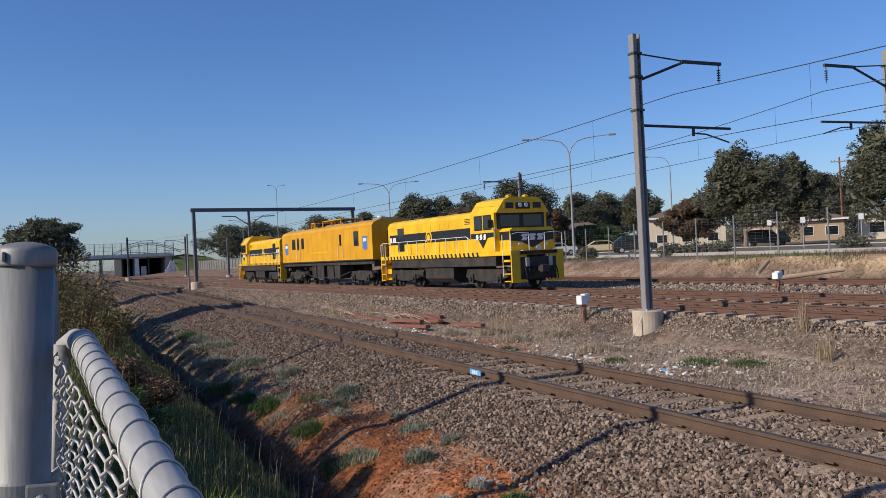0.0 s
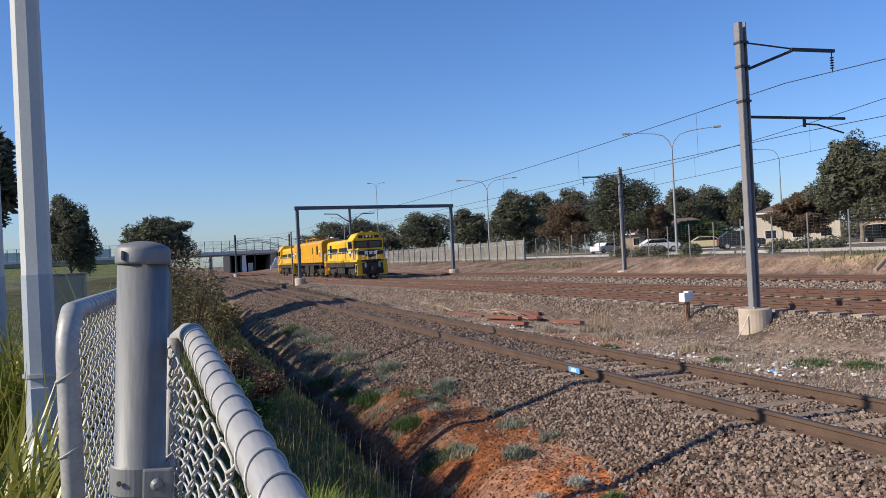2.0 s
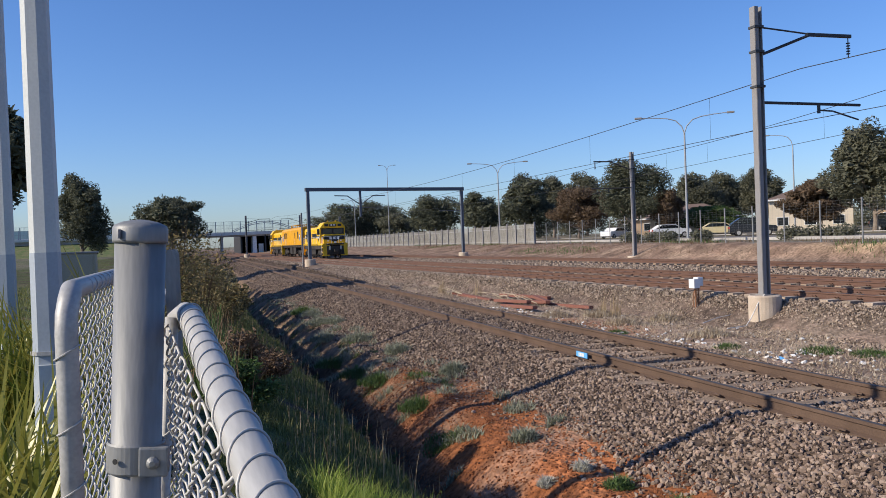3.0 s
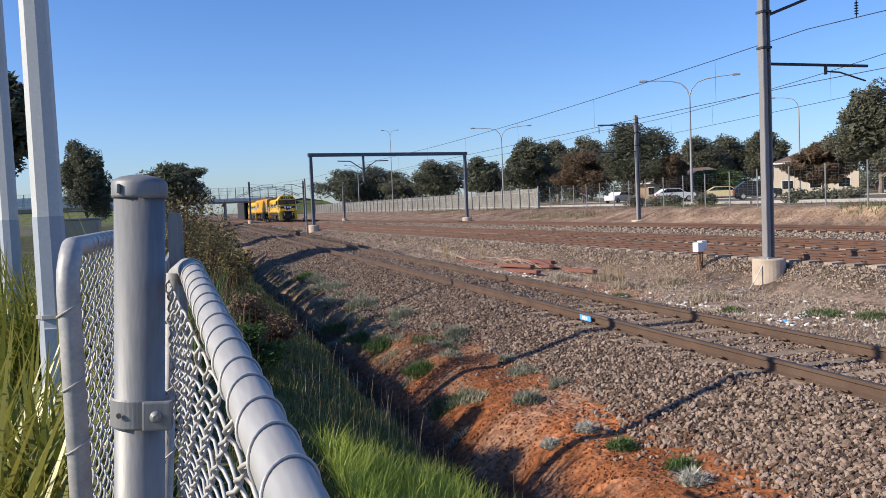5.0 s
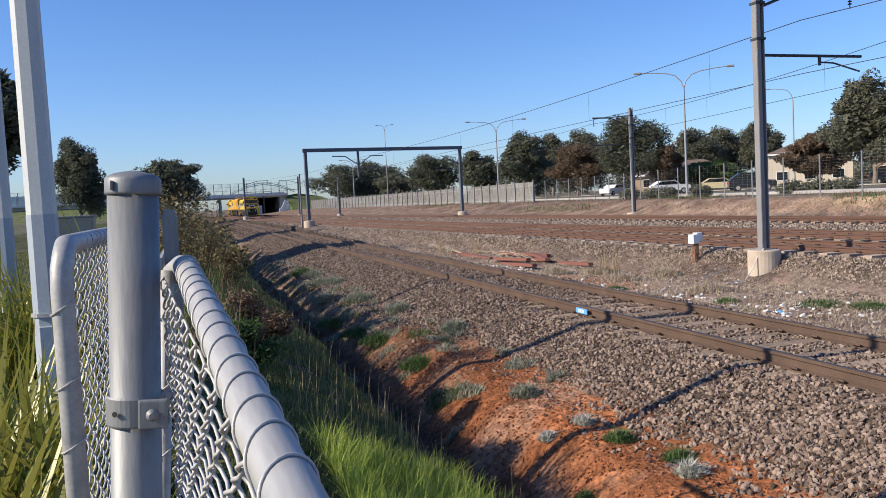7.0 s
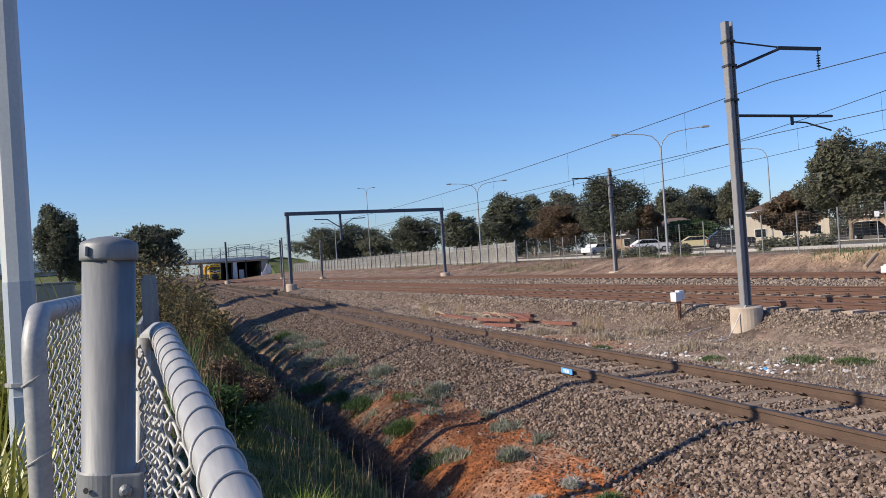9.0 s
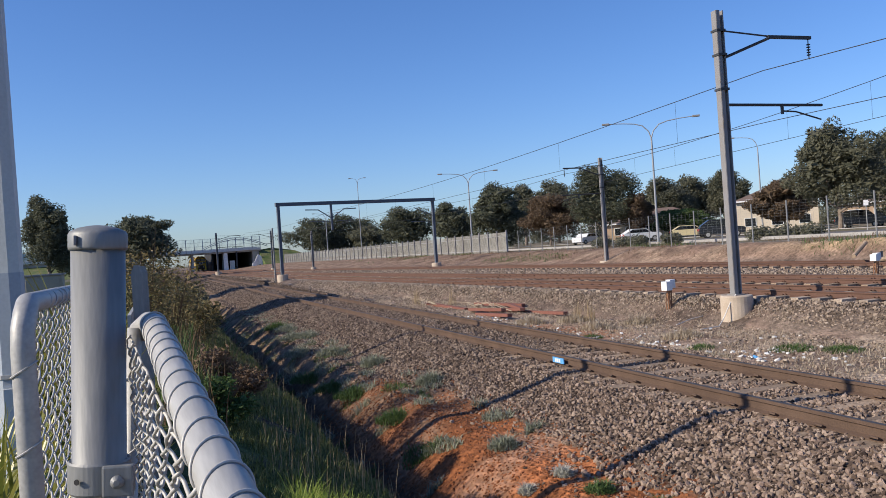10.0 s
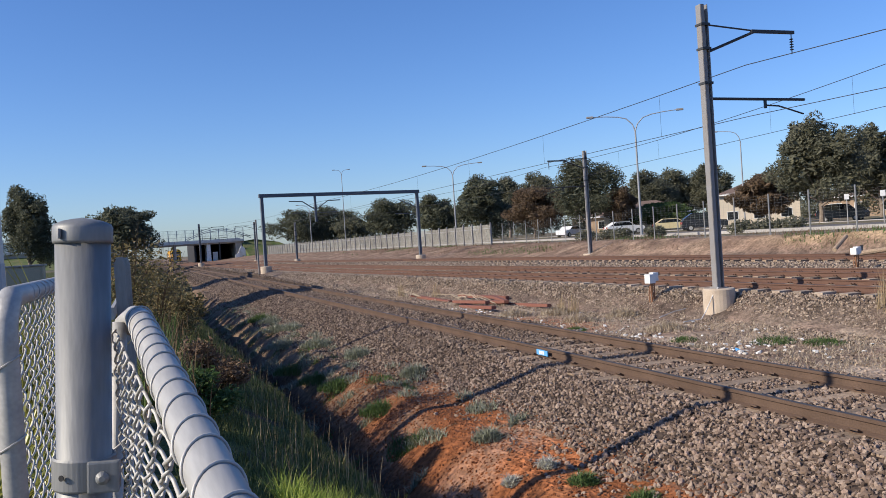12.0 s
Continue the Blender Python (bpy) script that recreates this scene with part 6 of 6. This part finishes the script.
def street():
    path = [(curve_at(STREET_X, y), y, 1.12) for y in range(-40, 240, 10)]
    tagged(meshpart("road", sweep(path, [(-10, -0.3), (10, -0.3), (10, 0.02), (-10, 0.02)]), M_ASPHALT), "grey asphalt street beyond the fence", "road", kind="structure")
    for s in (-10.1, 10.1):
        tagged(meshpart("kerb", sweep([(p[0] + s, p[1], p[2]) for p in path], [(-.12, -.3), (.12, -.3), (.12, .14), (-.12, .14)]), M_BRIDGE), "concrete kerb along the street", "kerb", kind="structure")


street()


def house(x, y, turn, w, d, h, wall, roof, label):
    t = tagged(empty("house", pose(x, y, 1.2, 0, 0, turn)), label, "house", "houses along the street")
    wl = part("wall", boxm(-w / 2, w / 2, -d / 2, d / 2, -0.2, h), wall, t)
    bm = bmesh.new()
    o, rr = 0.5, min(w, d) / 2
    A = [bm.verts.new(p) for p in ((-w / 2 - o, -d / 2 - o, h), (w / 2 + o, -d / 2 - o, h), (w / 2 + o, d / 2 + o, h), (-w / 2 - o, d / 2 + o, h))]
    rx = max(0.3, w / 2 - rr)
    B = [bm.verts.new((-rx, 0, h + rr * .45)), bm.verts.new((rx, 0, h + rr * .45))]
    for f in ((A[0], A[1], B[1], B[0]), (A[1], A[2], B[1]), (A[2], A[3], B[0], B[1]), (A[3], A[0], B[0]), (A[3], A[2], A[1], A[0])):
        bm.faces.new(f)
    part("roof", bm, roof, t)
    part("fascia", boxm(-w / 2 - o, w / 2 + o, -d / 2 - o - .03, -d / 2 - o, h - .18, h + .04), M_WHITE, t)
    n = max(2, int(w / 3))
    for i in range(n):
        u = -w / 2 + (i + .5) * w / n
        for lev in range(1 + int(h > 4)):
            f = part("window", boxm(u - .8, u + .8, -d / 2 - .05, -d / 2 + .05, 0.8 + lev * 2.7, 2.1 + lev * 2.7), M_WHITE, wl)
            part("pane", boxm(u - .72, u + .72, -d / 2 - .06, -d / 2 - .04, 0.88 + lev * 2.7, 2.02 + lev * 2.7), M_GLASSDARK, f)
    f = part("window", boxm(-w / 2 - .05, -w / 2 + .05, -.9, .9, 0.8, 2.1), M_WHITE, wl)
    part("pane", boxm(-w / 2 - .06, -w / 2 - .04, -.8, .8, .88, 2.02), M_GLASSDARK, f)


for x, y, turn, w, d, h, wall, roof, lab in (
        (73, 108, -38, 12, 9, 2.6, M_HOUSE, M_TILE, "cream rendered bungalow with brown tiled roof"), (88, 101, -40, 11, 9, 4.6, M_HOUSE, M_TILE, "cream two-storey house with brown tiled roof"),
        (92, 84, -45, 12, 9, 3.0, M_BRICK, M_TILE, "tan brick house with brown tiled roof"),
        (88, 62, -50, 13, 9, 3.0, M_HOUSE, M_TILEGREY, "cream house with grey tiled roof"),
        (96, 48, -60, 13, 9, 3.0, M_HOUSE, M_TILE, "cream house with brown tiled roof"),
        (74, 122, -35, 10, 8, 2.8, M_BRICK, M_TILE, "tan brick house with brown tiled roof behind trees")):
    house(x, y, turn, w, d, h, wall, roof, lab)


def car(x, y, turn, paint, label, tall=0.0):
    t = tagged(empty("parked_car", pose(x, y, 1.14, 0, 0, turn)), label, "car", "parked cars")
    o = [(-2.2, .35), (-2.25, .8), (-2.1, .98), (-1.1, 1.05), (-.45, 1.5 + tall), (1.2, 1.52 + tall), (2.0, 1.05 + tall * .8), (2.2, .95), (2.25, .4)]
    part("body", extrude(bmesh.new(), o, -0.85, 0.85), paint, t)
    g = [(-.98, 1.06), (-.42, 1.44 + tall), (1.15, 1.46 + tall), (1.85, 1.06 + tall * .6)]
    for s in (-1, 1):
        part("side_glass", extrude(bmesh.new(), g, s * .852, s * .858), M_GLASSDARK, t)
        part("tail_light", boxm(2.1, 2.27, s * .6 - .15, s * .6 + .15, .75, .95), M_REDLIGHT, t)
        for wx in (-1.4, 1.4):
            w = part("wheel", lathe(bmesh.new(), [(0.33, -0.11), (0.33, 0.11)], 16, pose(wx, s * .8, .33, 90)), M_RUBBER, t)
            part("rim", lathe(bmesh.new(), [(0.2, -.12), (0.2, .12)], 12, pose(wx, s * .8, .33, 90)), M_GALV, w)
    part("windscreen", boxm(-1.05, -.5, -.7, .7, 1.09, 1.1), M_GLASSDARK, t)


M_PALEYELLOW = mat("pale_cream_paint", (0.60, 0.50, 0.28), 0.5, 0, 0.05, 1, 10, 0)
car(57.5, 104.5, 30, M_CARPAINT_W, "white hatchback car parked beyond the fence")
car(54.0, 70.0, 150, M_CARPAINT_D, "dark four-wheel-drive car parked beyond the fence", 0.3)
car(53.5, 84.0, 165, M_WHITE, "white car parked beyond the fence")
car(57.5, 80.0, 150, M_PALEYELLOW, "pale cream car parked beyond the fence", 0.0)
car(64.0, 62.0, 120, M_CARPAINT_D, "dark car parked by the houses", 0.2)
for i, (x, y, r) in enumerate(((36.0, 62.5, 1.0), (36.6, 60.0, 1.1), (36.4, 57.6, .9), (38.2, 45.6, 1.0), (39.2, 44.4, 1.1), (40.2, 43.2, 1.1), (36.8, 53.6, .9), (44.5, 36, 1.1))):
    t = tagged(empty("street_bush", pose(x, y, 1.0)), "low olive green bush beyond the fence", "bush", "street bushes")
    meshpart("foliage", crown_mesh("street_foliage", [((0, 0, .45), (r, r, .6)), ((.5, .3, .4), (r * .7, r * .7, .5))], 900, 0.11, M_GUM2, 500 + i, 0.2), M_GUM2, t)


M_LAMPPOLE = mat("grey_galvanised_pole", (0.30, 0.31, 0.325), 0.6, 0.2, 0.1, 2, 40, 0.03)


def street_lamp(x, y, h, reach, arms, label, turn=0.0):
    t = tagged(empty("street_lamp", pose(x, y, 1.05, 0, 0, turn)), label, "street lamp", "street lamps")
    part("pole", tubem([(0, 0, 0), (0, 0, h - 1.3)], 0.11, 10, 0.07), M_LAMPPOLE, t)
    for s in arms:
        pts = [(0, 0, h - 1.35), (s * reach * .06, 0, h - .75), (s * reach * .2, 0, h - .25), (s * reach * .4, 0, h - .04), (s * reach * .7, 0, h + .08), (s * reach, 0, h + .14)]
        a = part("arm", tubem(pts, 0.05, 8, 0.035), M_LAMPPOLE, t)
        part("luminaire", boxm(min(s * reach, s * (reach + .6)), max(s * reach, s * (reach + .6)), -.13, .13, h + .06, h + .22, bevel=0.04), M_STEEL, a)


def utility_pole(x, y, h):
    t = tagged(empty("utility_pole", pose(x, y, 1.1, 0, 0, -35)), "weathered timber utility pole with a crossarm", "utility pole")
    part("pole", tubem([(0, 0, -0.3), (0, 0, h)], 0.17, 9, 0.12), M_TIMBERRED, t)
    part("crossarm", boxm(-1.3, 1.3, -0.2, -0.08, h - 0.75, h - 0.6, bevel=0.01), M_SLEEPER, t)
    for u in (-1.2, -.75, .75, 1.2):
        part("insulator", lathe(bmesh.new(), [(0.03, 0), (0.06, 0.03), (0.05, 0.14), (0.02, 0.17)], 8, pose(u, -0.14, h - 0.6)), M_DARKSTEEL, t)


utility_pole(109.0, 90.0, 12.8)
street_lamp(39.9, 60.0, 10.3, 3.4, (-1, 1), "tall galvanised double-arm street lamp", -32)
street_lamp(39.6, 102.6, 10.6, 3.4, (-1, 1), "tall galvanised double-arm street lamp", -22)
street_lamp(71.0, 84.0, 12.0, 2.6, (-1,), "tall galvanised single-arm street lamp", -40)
street_lamp(46.6, 194.5, 19.0, 1.5, (-1, 1), "very tall lighting mast beside the overpass", -12)
street_lamp(36.5, 185.0, 10.5, 2.4, (-1, 1), "galvanised double-arm street lamp near the overpass", -12)


def sign(x, y, label):
    t = tagged(empty("road_sign", pose(x, y, 1.05, 0, 0, -40)), label, "road sign", "road signs")
    part("post", tubem([(0, 0, 0), (0, 0, 2.3)], 0.03, 6), M_GALV, t)
    part("plate", boxm(-.16, .16, -.04, -.02, 1.9, 2.3, bevel=0.005), M_WHITE, t)


sign(49.0, 47.0, "white road sign plate on a post")
sign(47.5, 42.5, "white road sign plate on a post")
sign(49.0, 39.0, "white road sign plate on a post")


# ---- single stones at the foot of the ballast, nearest the fence ----
def loose_stones():
    rng = random.Random(3)
    kinds = []
    for k in range(8):
        bm = bmesh.new()
        bmesh.ops.create_icosphere(bm, subdivisions=1, radius=0.6)
        wide, flat = rng.uniform(.8, 1.2), rng.uniform(.5, .8)
        for v in bm.verts:
            j = rng.uniform(.7, 1.15)
            v.co = Vector((v.co.x * j * wide, v.co.y * j, v.co.z * j * flat))
        me = bpy.data.meshes.new("ballast_stone")
        bm.to_mesh(me)
        bm.free()
        me.materials.append(M_LOOSE)
        kinds.append(me)
    bed = tagged(empty("ballast_shoulder"), "brown crushed rock stones at the ballast's foot", "crushed rock", kind="structure")
    for i in range(290):
        y = rng.uniform(5.0, 9.0)
        x = 7.12 + rng.uniform(-2.9, -1.0)
        s = rng.uniform(.03, .068)
        o = meshpart("ballast_stone", kinds[i % 8], M_LOOSE, bed)
        o.matrix_basis = pose(x, y, ground_z(x, y) + s * .3, rng.uniform(0, 360), rng.uniform(0, 360), rng.uniform(0, 360)) @ Matrix.Scale(s, 4)


M_LOOSE = mat("loose_stone", (0.27, 0.19, 0.145), 0.9, 0, 0.25, 2, 9, 0.4, (0.36, 0.26, 0.20), rnd=0.35)
loose_stones()


# ---- movement ----
def on_track(k, front, half):
    """Pose of a vehicle whose bogies stand at front and front + 2 * half along y."""
    a, b = front, front + 2 * half
    xa, xb = curve_at(k, a), curve_at(k, b)
    za, zb = rail_z(k, a), rail_z(k, b)
    return pose((xa + xb) / 2, (a + b) / 2, (za + zb) / 2 + 0.003, math.degrees(math.atan2(zb - za, b - a)), 0, -math.degrees(math.atan2(xb - xa, b - a)))


def head(t):
    """Distance of the train's near end along the main line."""
    return curve_at(TRAIN, t)


TRAIN = [(0.0, 31.5), (3.0, 92.0), (5.0, 131.8), (6.5, 163.0), (8.5, 209.0), (12.0, 287.0)]


def motions():
    ts = [i * 0.5 for i in range(25)]
    walk(LOCO_A, [(t, on_track(MAIN, head(t) + 2.6, 4.27)) for t in ts])
    walk(VAN, [(t, on_track(MAIN, head(t) + 17.3, 6.2)) for t in ts])
    walk(LOCO_B, [(t, on_track(MAIN, head(t) + 35.75, 4.27) @ pose(0, 0, 0, 0, 0, 180)) for t in ts])


motions()
